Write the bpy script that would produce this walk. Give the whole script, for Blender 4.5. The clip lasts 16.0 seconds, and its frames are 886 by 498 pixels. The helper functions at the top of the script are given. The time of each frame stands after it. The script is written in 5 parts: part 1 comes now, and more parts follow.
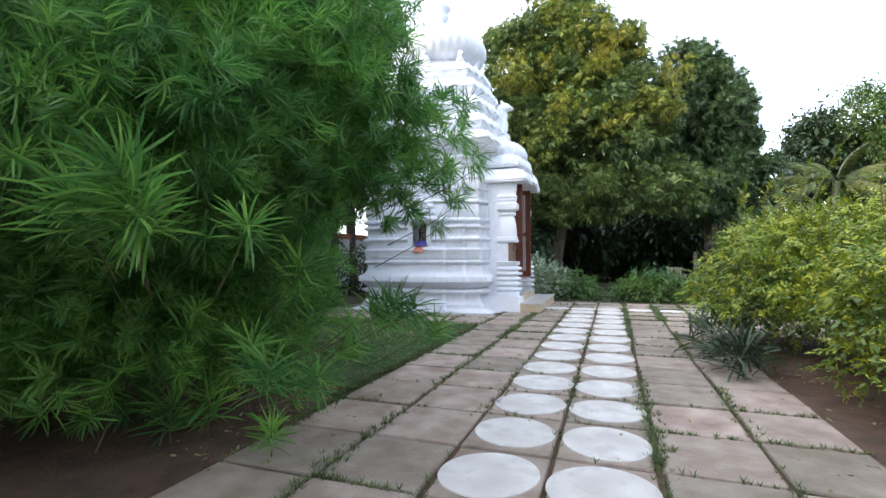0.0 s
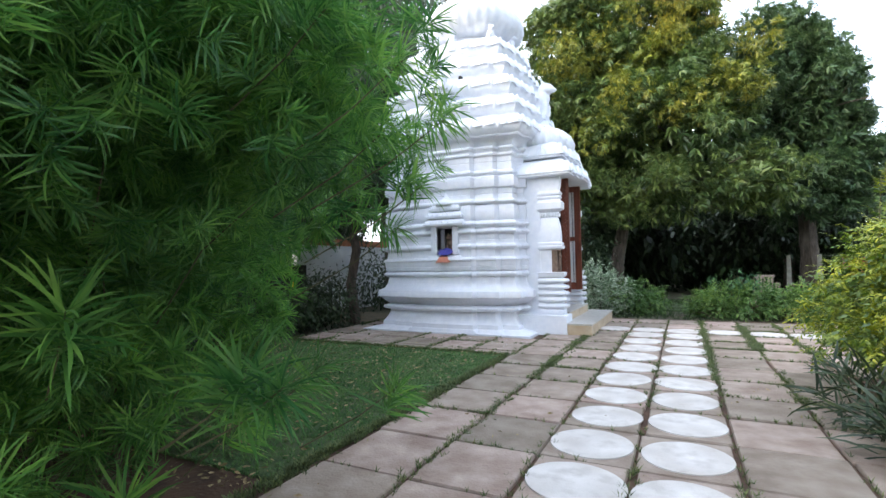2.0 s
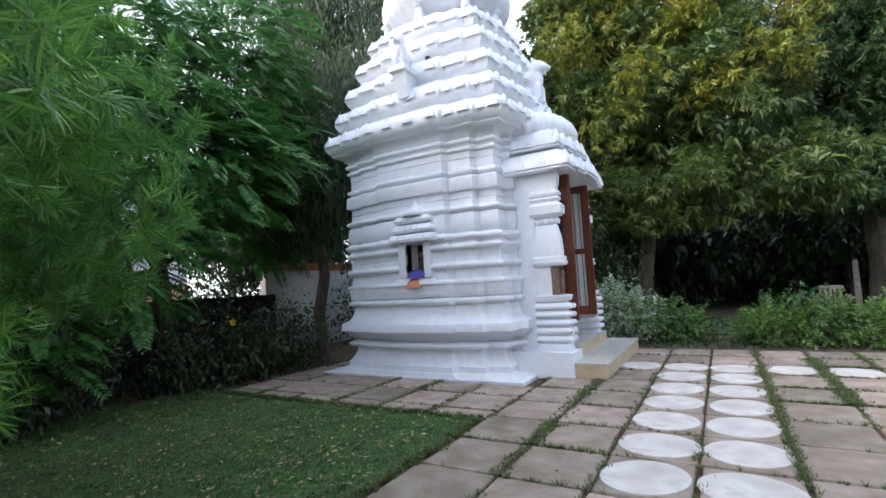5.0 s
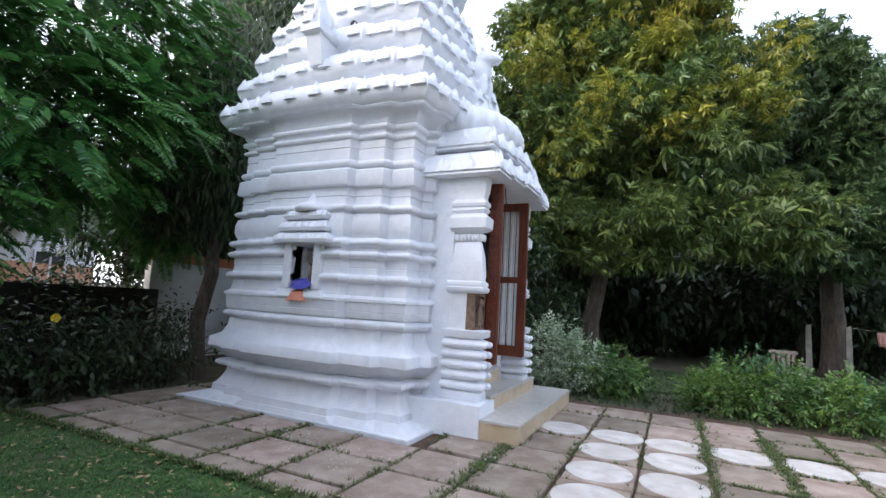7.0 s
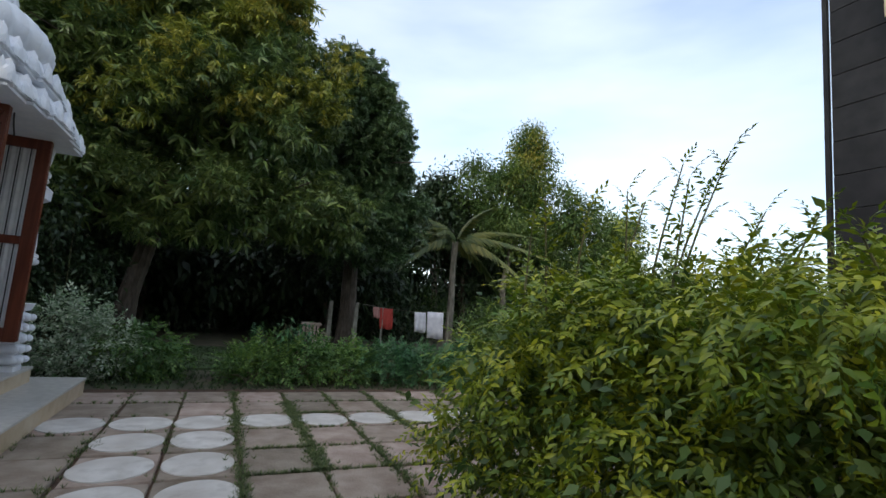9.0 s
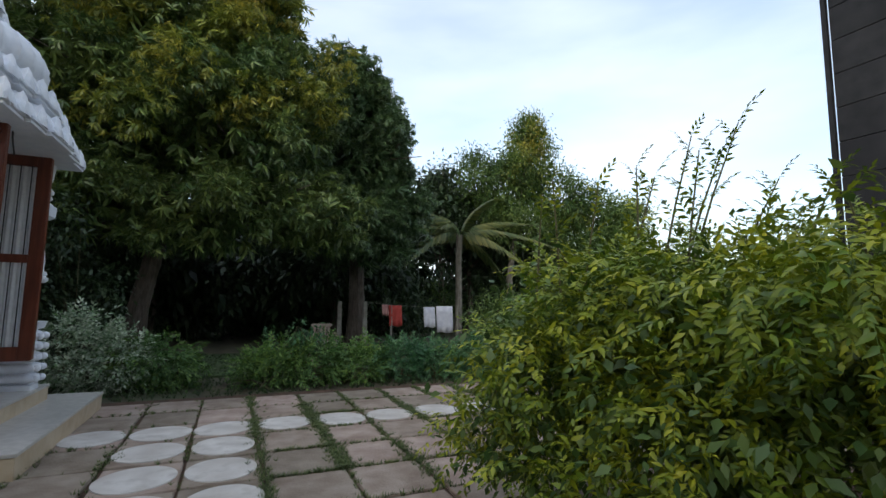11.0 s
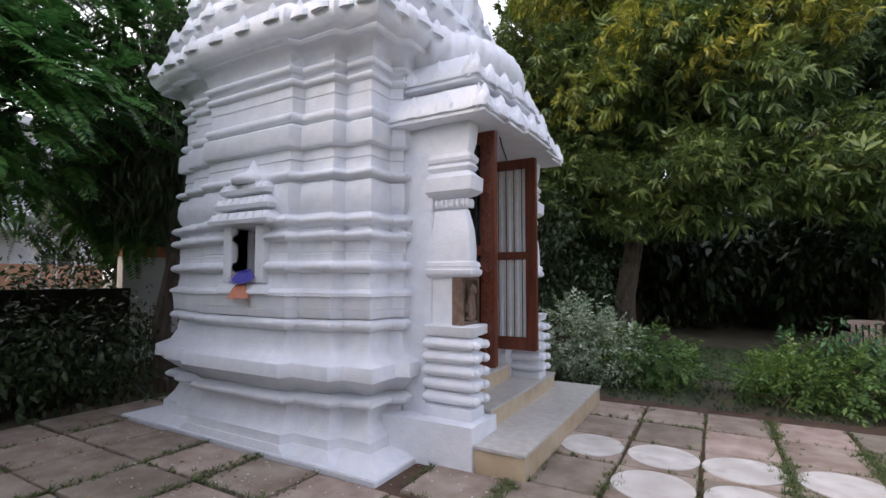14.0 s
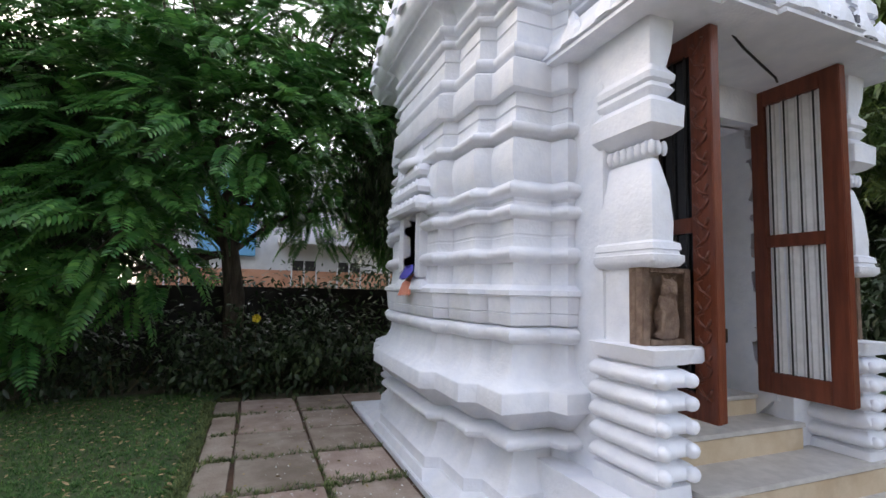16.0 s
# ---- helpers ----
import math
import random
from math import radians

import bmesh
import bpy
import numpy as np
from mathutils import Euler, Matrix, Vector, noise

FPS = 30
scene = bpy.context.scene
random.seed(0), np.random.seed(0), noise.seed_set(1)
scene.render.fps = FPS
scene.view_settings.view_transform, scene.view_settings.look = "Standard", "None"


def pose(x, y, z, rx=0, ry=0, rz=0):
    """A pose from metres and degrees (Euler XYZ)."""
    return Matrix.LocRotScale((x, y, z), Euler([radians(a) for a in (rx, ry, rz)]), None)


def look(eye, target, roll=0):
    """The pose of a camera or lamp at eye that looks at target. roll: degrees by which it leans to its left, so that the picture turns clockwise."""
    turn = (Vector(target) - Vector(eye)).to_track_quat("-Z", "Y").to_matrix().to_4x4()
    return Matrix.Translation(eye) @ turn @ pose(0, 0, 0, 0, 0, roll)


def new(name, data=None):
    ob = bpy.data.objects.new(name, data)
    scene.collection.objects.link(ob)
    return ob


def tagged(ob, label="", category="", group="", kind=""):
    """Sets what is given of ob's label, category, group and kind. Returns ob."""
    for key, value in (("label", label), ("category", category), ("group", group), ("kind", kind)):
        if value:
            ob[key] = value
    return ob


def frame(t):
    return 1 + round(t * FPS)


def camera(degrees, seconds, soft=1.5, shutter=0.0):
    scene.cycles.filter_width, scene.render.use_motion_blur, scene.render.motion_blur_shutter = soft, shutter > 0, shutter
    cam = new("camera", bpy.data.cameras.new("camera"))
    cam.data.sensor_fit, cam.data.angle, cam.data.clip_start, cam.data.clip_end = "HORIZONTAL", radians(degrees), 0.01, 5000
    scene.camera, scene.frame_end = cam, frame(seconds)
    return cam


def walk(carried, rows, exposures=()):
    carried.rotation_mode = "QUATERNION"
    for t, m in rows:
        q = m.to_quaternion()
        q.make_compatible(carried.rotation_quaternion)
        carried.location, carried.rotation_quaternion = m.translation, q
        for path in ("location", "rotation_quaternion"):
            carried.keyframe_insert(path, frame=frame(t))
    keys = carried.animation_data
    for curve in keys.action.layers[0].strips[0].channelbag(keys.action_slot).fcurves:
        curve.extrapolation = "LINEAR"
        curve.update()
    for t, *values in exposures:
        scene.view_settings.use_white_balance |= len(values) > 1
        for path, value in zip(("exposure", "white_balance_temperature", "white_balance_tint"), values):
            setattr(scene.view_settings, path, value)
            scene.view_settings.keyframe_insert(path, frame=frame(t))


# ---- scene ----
cam = camera(85.8, 16.0)
PATH = [
    (0, (-0.026, -0.745, 1.255), (-0.696, 1.139, 1.288), -0.3),
    (0.5, (0.003, -0.24, 1.277), (-0.694, 1.634, 1.298), -0.5),
    (1, (-0.044, 0.239, 1.337), (-0.792, 2.093, 1.342), -1.0),
    (1.5, (-0.115, 0.675, 1.325), (-0.939, 2.497, 1.326), -1.6),
    (2, (-0.062, 1.098, 1.34), (-0.96, 2.883, 1.402), -1.1),
    (2.5, (-0.106, 1.476, 1.356), (-0.983, 3.258, 1.593), 0.9),
    (3, (-0.102, 1.813, 1.345), (-1.027, 3.537, 1.758), 2.2),
    (3.5, (-0.028, 2.17, 1.366), (-1.042, 3.854, 1.737), -0.4),
    (4, (-0.053, 2.491, 1.334), (-1.117, 4.176, 1.501), -1.7),
    (4.5, (-0.148, 2.91, 1.406), (-1.151, 4.638, 1.481), -3.0),
    (4.7, (-0.132, 3.049, 1.402), (-1.131, 4.779, 1.506), -3.7),
    (6.8, (-0.122, 4.773, 1.451), (-1.089, 6.508, 1.684), 1.4),
    (7, (-0.103, 4.915, 1.444), (-0.973, 6.701, 1.666), 3.3),
    (7.5, (-0.046, 5.105, 1.431), (-0.275, 7.07, 1.727), 5.6),
    (8, (-0.102, 5.103, 1.398), (0.234, 7.055, 1.678), 6.2),
    (8.5, (-0.085, 5.05, 1.432), (0.596, 6.909, 1.718), 4.9),
    (9, (-0.076, 5.047, 1.442), (0.736, 6.859, 1.688), 4.4),
    (11.3, (-0.1, 5.1, 1.411), (0.666, 6.934, 1.63), -0.3),
    (11.5, (-0.095, 5.097, 1.416), (0.603, 6.957, 1.647), -0.4),
    (11.7, (-0.102, 5.13, 1.426), (0.515, 7.017, 1.665), -0.4),
    (12, (-0.103, 5.192, 1.451), (0.336, 7.128, 1.691), -0.0),
    (12.5, (-0.142, 5.481, 1.481), (-0.129, 7.469, 1.7), 0.5),
    (13, (-0.246, 5.738, 1.506), (-0.618, 7.694, 1.693), 0.3),
    (13.5, (-0.227, 6.087, 1.547), (-0.956, 7.943, 1.699), 0.5),
    (14, (-0.248, 6.374, 1.561), (-1.237, 8.108, 1.683), 0.1),
    (14.5, (-0.192, 6.784, 1.563), (-1.505, 8.289, 1.667), 0.1),
    (15, (-0.185, 7.206, 1.483), (-1.782, 8.402, 1.612), 0.2),
    (15.5, (-0.132, 7.631, 1.443), (-1.858, 8.63, 1.598), 0.6),
    (16, (-0.175, 8.139, 1.427), (-2.027, 8.876, 1.592), 1.3),
]
EXPOSURES = [(0, 1.2, 6500, 10), (1.5, 1.3, 6500, 10), (3, 1.14, 6500, 11), (4.5, 0.9, 6500, 12), (7.0, 0.95, 6500, 14), (8.5, -0.28, 6500, 8), (11.5, -0.28, 6500, 8), (12.5, -0.04, 6500, 14), (13.0, 0.14, 6650, 18), (13.5, 0.42, 6950, 20), (14.5, 0.75, 7050, 20), (16, 0.95, 7100, 16)]
walk(cam, [(t, look(eye, target, roll)) for t, eye, target, roll in PATH], EXPOSURES)

# ---- world and sun ----
world = bpy.data.worlds.new("evening_sky")
scene.world = world
world.use_nodes = True
wn, wl = world.node_tree.nodes, world.node_tree.links
SUN_EL = radians(26)
sky = wn.new("ShaderNodeTexSky")
sky.sky_type, sky.sun_disc = "NISHITA", False
sky.sun_elevation, sky.sun_rotation = SUN_EL, radians(231)
sky.air_density, sky.dust_density, sky.ozone_density = 1.0, 2.5, 1.0
tc = wn.new("ShaderNodeTexCoord")
mp = wn.new("ShaderNodeMapping")
mp.inputs["Scale"].default_value = (1.0, 1.0, 3.2)
mp.inputs["Rotation"].default_value = (0.25, 0.1, 0.6)
cl = wn.new("ShaderNodeTexNoise")
cl.inputs["Scale"].default_value, cl.inputs["Detail"].default_value, cl.inputs["Roughness"].default_value = 1.3, 5.0, 0.5
cr = wn.new("ShaderNodeValToRGB")
cr.color_ramp.elements[0].position, cr.color_ramp.elements[1].position = 0.26, 0.74
cr.color_ramp.elements[0].color, cr.color_ramp.elements[1].color = (0.22, 0.22, 0.22, 1), (0.92, 0.95, 0.95, 1)
mx = wn.new("ShaderNodeMix")
mx.data_type = "RGBA"
mx.inputs[7].default_value = (11.0, 11.8, 13.0, 1)
wl.new(tc.outputs["Generated"], mp.inputs["Vector"])
wl.new(mp.outputs["Vector"], cl.inputs["Vector"])
west = wn.new("ShaderNodeVectorMath")
west.operation = "DOT_PRODUCT"
west.inputs[1].default_value = (-0.14, 0.05, -0.10)
wl.new(tc.outputs["Generated"], west.inputs[0])
add = wn.new("ShaderNodeMath")
wl.new(cl.outputs["Fac"], add.inputs[0])
wl.new(west.outputs["Value"], add.inputs[1])
wl.new(add.outputs[0], cr.inputs["Fac"])
wl.new(cr.outputs["Color"], mx.inputs[0])
air = wn.new("ShaderNodeVectorMath")
air.operation = "SCALE"
air.inputs["Scale"].default_value = 2.3
wl.new(sky.outputs["Color"], air.inputs[0])
wl.new(air.outputs[0], mx.inputs[6])
bg = wn["Background"]
bg.inputs["Strength"].default_value = 0.1
glow = wn.new("ShaderNodeVectorMath")
glow.operation = "DOT_PRODUCT"
glow.inputs[1].default_value = (-0.35, 0.94, 0.0)
wl.new(tc.outputs["Generated"], glow.inputs[0])
gain = wn.new("ShaderNodeMapRange")
gain.inputs[1].default_value, gain.inputs[2].default_value, gain.inputs[3].default_value, gain.inputs[4].default_value = -1, 1, 1.35, 1.5
wl.new(glow.outputs["Value"], gain.inputs[0])
brighter = wn.new("ShaderNodeVectorMath")
brighter.operation = "SCALE"
wl.new(mx.outputs[2], brighter.inputs[0])
wl.new(gain.outputs[0], brighter.inputs["Scale"])
wl.new(brighter.outputs[0], bg.inputs["Color"])

sun = new("sun", bpy.data.lights.new("sun", "SUN"))
sun.data.energy, sun.data.angle, sun.data.color = 0.9, radians(28), (1.0, 0.93, 0.82)
sun.matrix_world = look((-11, -9, 7), (0, 0, 0))

# ---- materials ----


def shade(name, c1, c2, scale=6.0, rough=0.7, bump=0.15, bscale=60.0, stain=None, stain_amount=0.4, stain_scale=0.9, rnd=0.0, island=0.0, metal=0.0, trans=0.0, wave=None, spec=0.5):
    """A node material: two tones in fine noise, large stains, a bump, and chance tone per object or per island."""
    m = bpy.data.materials.new(name)
    m.use_nodes = True
    n, l = m.node_tree.nodes, m.node_tree.links
    b = n["Principled BSDF"]
    b.inputs["Roughness"].default_value, b.inputs["Metallic"].default_value = rough, metal
    b.inputs["Specular IOR Level"].default_value = spec
    geo = n.new("ShaderNodeNewGeometry")
    t1 = n.new("ShaderNodeTexNoise")
    t1.inputs["Scale"].default_value, t1.inputs["Detail"].default_value = scale, 6.0
    l.new(geo.outputs["Position"], t1.inputs["Vector"])
    r1 = n.new("ShaderNodeValToRGB")
    r1.color_ramp.elements[0].position, r1.color_ramp.elements[1].position = 0.35, 0.68
    r1.color_ramp.elements[0].color, r1.color_ramp.elements[1].color = (*c1, 1), (*c2, 1)
    l.new(t1.outputs["Fac"], r1.inputs["Fac"])
    col = r1.outputs["Color"]
    if stain:
        t2 = n.new("ShaderNodeTexNoise")
        t2.inputs["Scale"].default_value, t2.inputs["Detail"].default_value = stain_scale, 8.0
        t2.inputs["Roughness"].default_value = 0.65
        l.new(geo.outputs["Position"], t2.inputs["Vector"])
        r2 = n.new("ShaderNodeValToRGB")
        r2.color_ramp.elements[0].position, r2.color_ramp.elements[1].position = 0.48, 0.72
        r2.color_ramp.elements[0].color, r2.color_ramp.elements[1].color = (0, 0, 0, 1), (stain_amount,) * 3 + (1,)
        l.new(t2.outputs["Fac"], r2.inputs["Fac"])
        x = n.new("ShaderNodeMix")
        x.data_type = "RGBA"
        x.inputs[7].default_value = (*stain, 1)
        l.new(r2.outputs["Color"], x.inputs[0])
        l.new(col, x.inputs[6])
        col = x.outputs[2]
    chance = None
    if rnd:
        chance, amount = n.new("ShaderNodeObjectInfo").outputs["Random"], rnd
    elif island:
        chance, amount = geo.outputs["Random Per Island"], island
    if chance:
        h = n.new("ShaderNodeHueSaturation")
        a = n.new("ShaderNodeMapRange")
        a.inputs[3].default_value, a.inputs[4].default_value = 1 - amount, 1 + amount
        l.new(chance, a.inputs[0])
        l.new(a.outputs[0], h.inputs["Value"])
        a2 = n.new("ShaderNodeMapRange")
        a2.inputs[3].default_value, a2.inputs[4].default_value = 0.5 + 0.06 * amount, 0.5 - 0.06 * amount
        l.new(chance, a2.inputs[0])
        l.new(a2.outputs[0], h.inputs["Hue"])
        l.new(col, h.inputs["Color"])
        col = h.outputs["Color"]
    l.new(col, b.inputs["Base Color"])
    if bump:
        t3 = n.new("ShaderNodeTexNoise")
        t3.inputs["Scale"].default_value, t3.inputs["Detail"].default_value = bscale, 5.0
        src = geo.outputs["Position"]
        if wave:
            v = n.new("ShaderNodeVectorMath")
            v.operation = "MULTIPLY"
            v.inputs[1].default_value = wave
            l.new(src, v.inputs[0])
            src = v.outputs[0]
            l.new(src, t1.inputs["Vector"])
        l.new(src, t3.inputs["Vector"])
        bp = n.new("ShaderNodeBump")
        bp.inputs["Strength"].default_value, bp.inputs["Distance"].default_value = bump, 0.02
        l.new(t3.outputs["Fac"], bp.inputs["Height"])
        l.new(bp.outputs["Normal"], b.inputs["Normal"])
    if trans:
        tr = n.new("ShaderNodeBsdfTranslucent")
        ms = n.new("ShaderNodeMixShader")
        ms.inputs[0].default_value = trans
        l.new(col, tr.inputs["Color"])
        l.new(b.outputs[0], ms.inputs[1])
        l.new(tr.outputs[0], ms.inputs[2])
        l.new(ms.outputs[0], n["Material Output"].inputs["Surface"])
    return m


WHITE = shade("white_lime_paint", (0.735, 0.76, 0.82), (0.81, 0.825, 0.865), 9, 0.6, 0.25, 40, (0.55, 0.55, 0.52), 0.35, 1.6)
WHITE_IN = shade("inner_white_paint", (0.70, 0.70, 0.70), (0.78, 0.78, 0.77), 5, 0.7, 0.1, 40, (0.5, 0.48, 0.44), 0.3, 1.2)
DISC = shade("worn_white_paint", (0.50, 0.47, 0.44), (0.70, 0.675, 0.645), 7, 0.85, 0.3, 90, (0.33, 0.28, 0.24), 0.75, 3.5)
STONE = shade("sandstone_slab", (0.25, 0.19, 0.15), (0.38, 0.31, 0.255), 4, 0.85, 0.45, 45, (0.15, 0.10, 0.07), 0.75, 1.7, rnd=0.26)
STEPSTONE = shade("polished_grey_stone", (0.46, 0.44, 0.41), (0.57, 0.545, 0.51), 14, 0.35, 0.06, 70, (0.30, 0.27, 0.24), 0.3, 3)
RISER = shade("buff_sandstone", (0.50, 0.38, 0.25), (0.60, 0.49, 0.35), 5, 0.6, 0.15, 60, (0.33, 0.23, 0.14), 0.5, 2.2)
WOOD = shade("varnished_teak", (0.12, 0.030, 0.015), (0.205, 0.056, 0.027), 3, 0.32, 0.2, 14, (0.09, 0.02, 0.01), 0.5, 4, wave=(9, 9, 0.8))
BROWNSTONE = shade("carved_brown_stone", (0.16, 0.10, 0.07), (0.25, 0.17, 0.12), 20, 0.7, 0.6, 70, (0.08, 0.05, 0.04), 0.6, 8)
IRON = shade("dark_iron", (0.03, 0.03, 0.03), (0.05, 0.05, 0.05), 30, 0.45, 0.05, 90, metal=0.6)
CURTAIN = shade("white_net_curtain", (0.74, 0.74, 0.73), (0.84, 0.84, 0.83), 14, 0.9, 0.1, 60)
DARK = shade("dark_opening", (0.02, 0.02, 0.022), (0.035, 0.033, 0.03), 8, 0.8, 0.1)
BRASS = shade("tarnished_copper", (0.035, 0.036, 0.03), (0.06, 0.06, 0.05), 12, 0.7, 0.2)
SOIL = shade("red_soil", (0.055, 0.030, 0.019), (0.115, 0.062, 0.038), 5, 0.95, 0.8, 30, (0.07, 0.05, 0.03), 0.7, 1.1)
GROUND = shade("garden_ground", (0.07, 0.06, 0.04), (0.12, 0.10, 0.06), 2.5, 0.95, 0.7, 25, (0.05, 0.075, 0.03), 0.8, 0.5)
TURF = shade("lawn_turf", (0.04, 0.08, 0.025), (0.08, 0.12, 0.04), 6, 0.95, 0.9, 50, (0.09, 0.075, 0.045), 0.6, 1.3)
BARK = shade("grey_brown_bark", (0.06, 0.045, 0.035), (0.13, 0.10, 0.08), 8, 0.9, 0.9, 22, (0.17, 0.15, 0.12), 0.4, 3, wave=(2, 2, 0.5))
BARK_PALE = shade("pale_trunk_bark", (0.16, 0.14, 0.11), (0.27, 0.24, 0.20), 6, 0.9, 0.7, 22, (0.09, 0.08, 0.06), 0.5, 3, wave=(2, 2, 0.6))
TWIG = shade("green_twig", (0.07, 0.07, 0.03), (0.12, 0.11, 0.05), 20, 0.7, 0.1)
SLATE = shade("black_slate_tile", (0.010, 0.010, 0.012), (0.020, 0.020, 0.023), 3, 0.55, 0.06, 30, (0.035, 0.035, 0.035), 0.4, 0.8, rnd=0.2, spec=0.25)
CREAM = shade("cream_render", (0.55, 0.46, 0.33), (0.62, 0.53, 0.40), 4, 0.8, 0.1, 40)
FARWHITE = shade("far_white_render", (0.55, 0.56, 0.58), (0.66, 0.66, 0.66), 2, 0.85, 0.1, 20, (0.4, 0.38, 0.35), 0.5, 0.6)
FARPINK = shade("far_terracotta_render", (0.42, 0.20, 0.12), (0.52, 0.28, 0.18), 2, 0.85, 0.1, 20)
FARBLUE = shade("far_blue_render", (0.10, 0.30, 0.50), (0.15, 0.38, 0.58), 2, 0.8, 0.05, 20)
COPING = shade("terracotta_coping", (0.30, 0.10, 0.05), (0.42, 0.16, 0.08), 6, 0.85, 0.3, 40, (0.15, 0.07, 0.05), 0.5, 2)
FENCE = shade("dark_fence_and_shade_wall", (0.018, 0.016, 0.016), (0.035, 0.03, 0.028), 6, 0.7, 0.1)
RED = shade("red_cloth", (0.42, 0.05, 0.04), (0.55, 0.08, 0.06), 9, 0.9, 0.2, 120)
PINK = shade("faded_pink_cloth", (0.45, 0.22, 0.20), (0.55, 0.30, 0.27), 9, 0.9, 0.2, 120)
LINEN = shade("white_cloth", (0.62, 0.62, 0.70), (0.74, 0.74, 0.80), 7, 0.9, 0.2, 120)
BLUE = shade("blue_cloth", (0.05, 0.05, 0.30), (0.09, 0.08, 0.42), 9, 0.7, 0.2, 90)
ORANGE = shade("orange_pink_cloth", (0.62, 0.20, 0.13), (0.72, 0.30, 0.20), 9, 0.8, 0.2, 90)
PLASTIC = shade("weathered_plastic", (0.22, 0.17, 0.14), (0.32, 0.26, 0.22), 9, 0.6, 0.05)
STAKE = shade("weathered_stake", (0.20, 0.18, 0.15), (0.30, 0.28, 0.24), 7, 0.9, 0.4, 30)
INK = shade("dark_lettering_paint", (0.10, 0.10, 0.12), (0.14, 0.14, 0.16), 30, 0.7, 0.0)
YELLOW = shade("yellow_petal", (0.70, 0.50, 0.02), (0.80, 0.60, 0.05), 30, 0.6, 0.0, trans=0.3)
WHITEPETAL = shade("white_petal", (0.66, 0.66, 0.60), (0.80, 0.80, 0.76), 30, 0.6, 0.0, trans=0.3)
DRY = shade("dry_leaf", (0.20, 0.15, 0.07), (0.38, 0.31, 0.15), 40, 0.85, 0.0, island=0.4)

LEAF_WHORL = shade("whorl_leaf", (0.055, 0.18, 0.046), (0.18, 0.40, 0.075), 2.0, 0.38, 0.0, island=0.40, trans=0.5)
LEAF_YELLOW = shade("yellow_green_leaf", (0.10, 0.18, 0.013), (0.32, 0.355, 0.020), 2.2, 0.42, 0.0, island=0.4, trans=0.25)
LEAF_MANGO = shade("mango_leaf", (0.070, 0.130, 0.038), (0.18, 0.245, 0.064), 0.7, 0.38, 0.0, island=0.45, trans=0.25)
# darker tone of the mango leaf, for the second mango tree
LEAF_MANGO_DARK = shade("dark_mango_leaf", (0.048, 0.098, 0.038), (0.105, 0.175, 0.064), 0.7, 0.38, 0.0, island=0.45, trans=0.2)
PANE = shade("dark_window_glass", (0.012, 0.012, 0.013), (0.018, 0.018, 0.02), 3, 0.06, 0.0)
# gold tone; on the mango it also paints low sun on the upper crown
LEAF_GOLD = shade("gold_upper_leaf", (0.12, 0.19, 0.03), (0.31, 0.30, 0.045), 0.5, 0.42, 0.0, island=0.45, trans=0.3)
LEAF_FAR = shade("far_tree_and_inner_leaf", (0.060, 0.12, 0.028), (0.13, 0.20, 0.045), 0.5, 0.45, 0.0, island=0.45, trans=0.3)
LEAF_PINNATE = shade("pinnate_leaf", (0.040, 0.15, 0.036), (0.10, 0.27, 0.06), 1.2, 0.40, 0.0, island=0.35, trans=0.3)
LEAF_DROOP = shade("drooping_leaf", (0.038, 0.070, 0.030), (0.070, 0.105, 0.045), 0.8, 0.45, 0.0, island=0.45, trans=0.25)
LEAF_DARK = shade("dark_and_shade_leaf", (0.022, 0.045, 0.018), (0.045, 0.080, 0.028), 1.5, 0.42, 0.0, island=0.45, trans=0.2)
LEAF_BED = shade("bed_plant_leaf", (0.05, 0.145, 0.06), (0.11, 0.23, 0.085), 1.2, 0.5, 0.0, island=0.4, trans=0.3)
LEAF_LOW = shade("low_bush_leaf", (0.075, 0.165, 0.040), (0.17, 0.29, 0.065), 1.2, 0.45, 0.0, island=0.4, trans=0.3)
LEAF_VAR = shade("variegated_leaf", (0.09, 0.20, 0.06), (0.66, 0.70, 0.56), 12, 0.5, 0.0, island=0.3, trans=0.3)
LEAF_PALM = shade("palm_leaf", (0.06, 0.10, 0.028), (0.16, 0.165, 0.04), 1.0, 0.45, 0.0, island=0.35, trans=0.25)
# darker copy of the grass colour: tree shade put into the blades
SHADEGRASS = shade("shade_toned_grass_blade", (0.03, 0.06, 0.018), (0.06, 0.10, 0.03), 3, 0.7, 0.0, island=0.45, trans=0.2)
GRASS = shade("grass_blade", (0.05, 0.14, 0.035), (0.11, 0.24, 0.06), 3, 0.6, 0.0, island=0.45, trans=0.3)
WEED = shade("joint_weed", (0.075, 0.11, 0.035), (0.14, 0.185, 0.06), 5, 0.6, 0.0, island=0.45, trans=0.3)

# ---- builders ----


def thing(name, loc, label, category, group="", kind=""):
    """A top-level empty at the base of a thing."""
    e = new(name)
    e.location = loc
    e.empty_display_size = 0.1
    return tagged(e, label, category, group, kind)


def adopt(ob, parent):
    ob.parent = parent
    if parent.type == "EMPTY":
        ob.matrix_parent_inverse = Matrix.Translation(-Vector(parent.location))
    return ob


def finish(bm, name, material, smooth=False):
    bmesh.ops.recalc_face_normals(bm, faces=bm.faces)
    me = bpy.data.meshes.new(name)
    bm.to_mesh(me)
    bm.free()
    me.materials.append(material)
    if smooth:
        me.shade_smooth()
        if smooth is not True:
            me.set_sharp_from_angle(angle=radians(smooth))
    return me


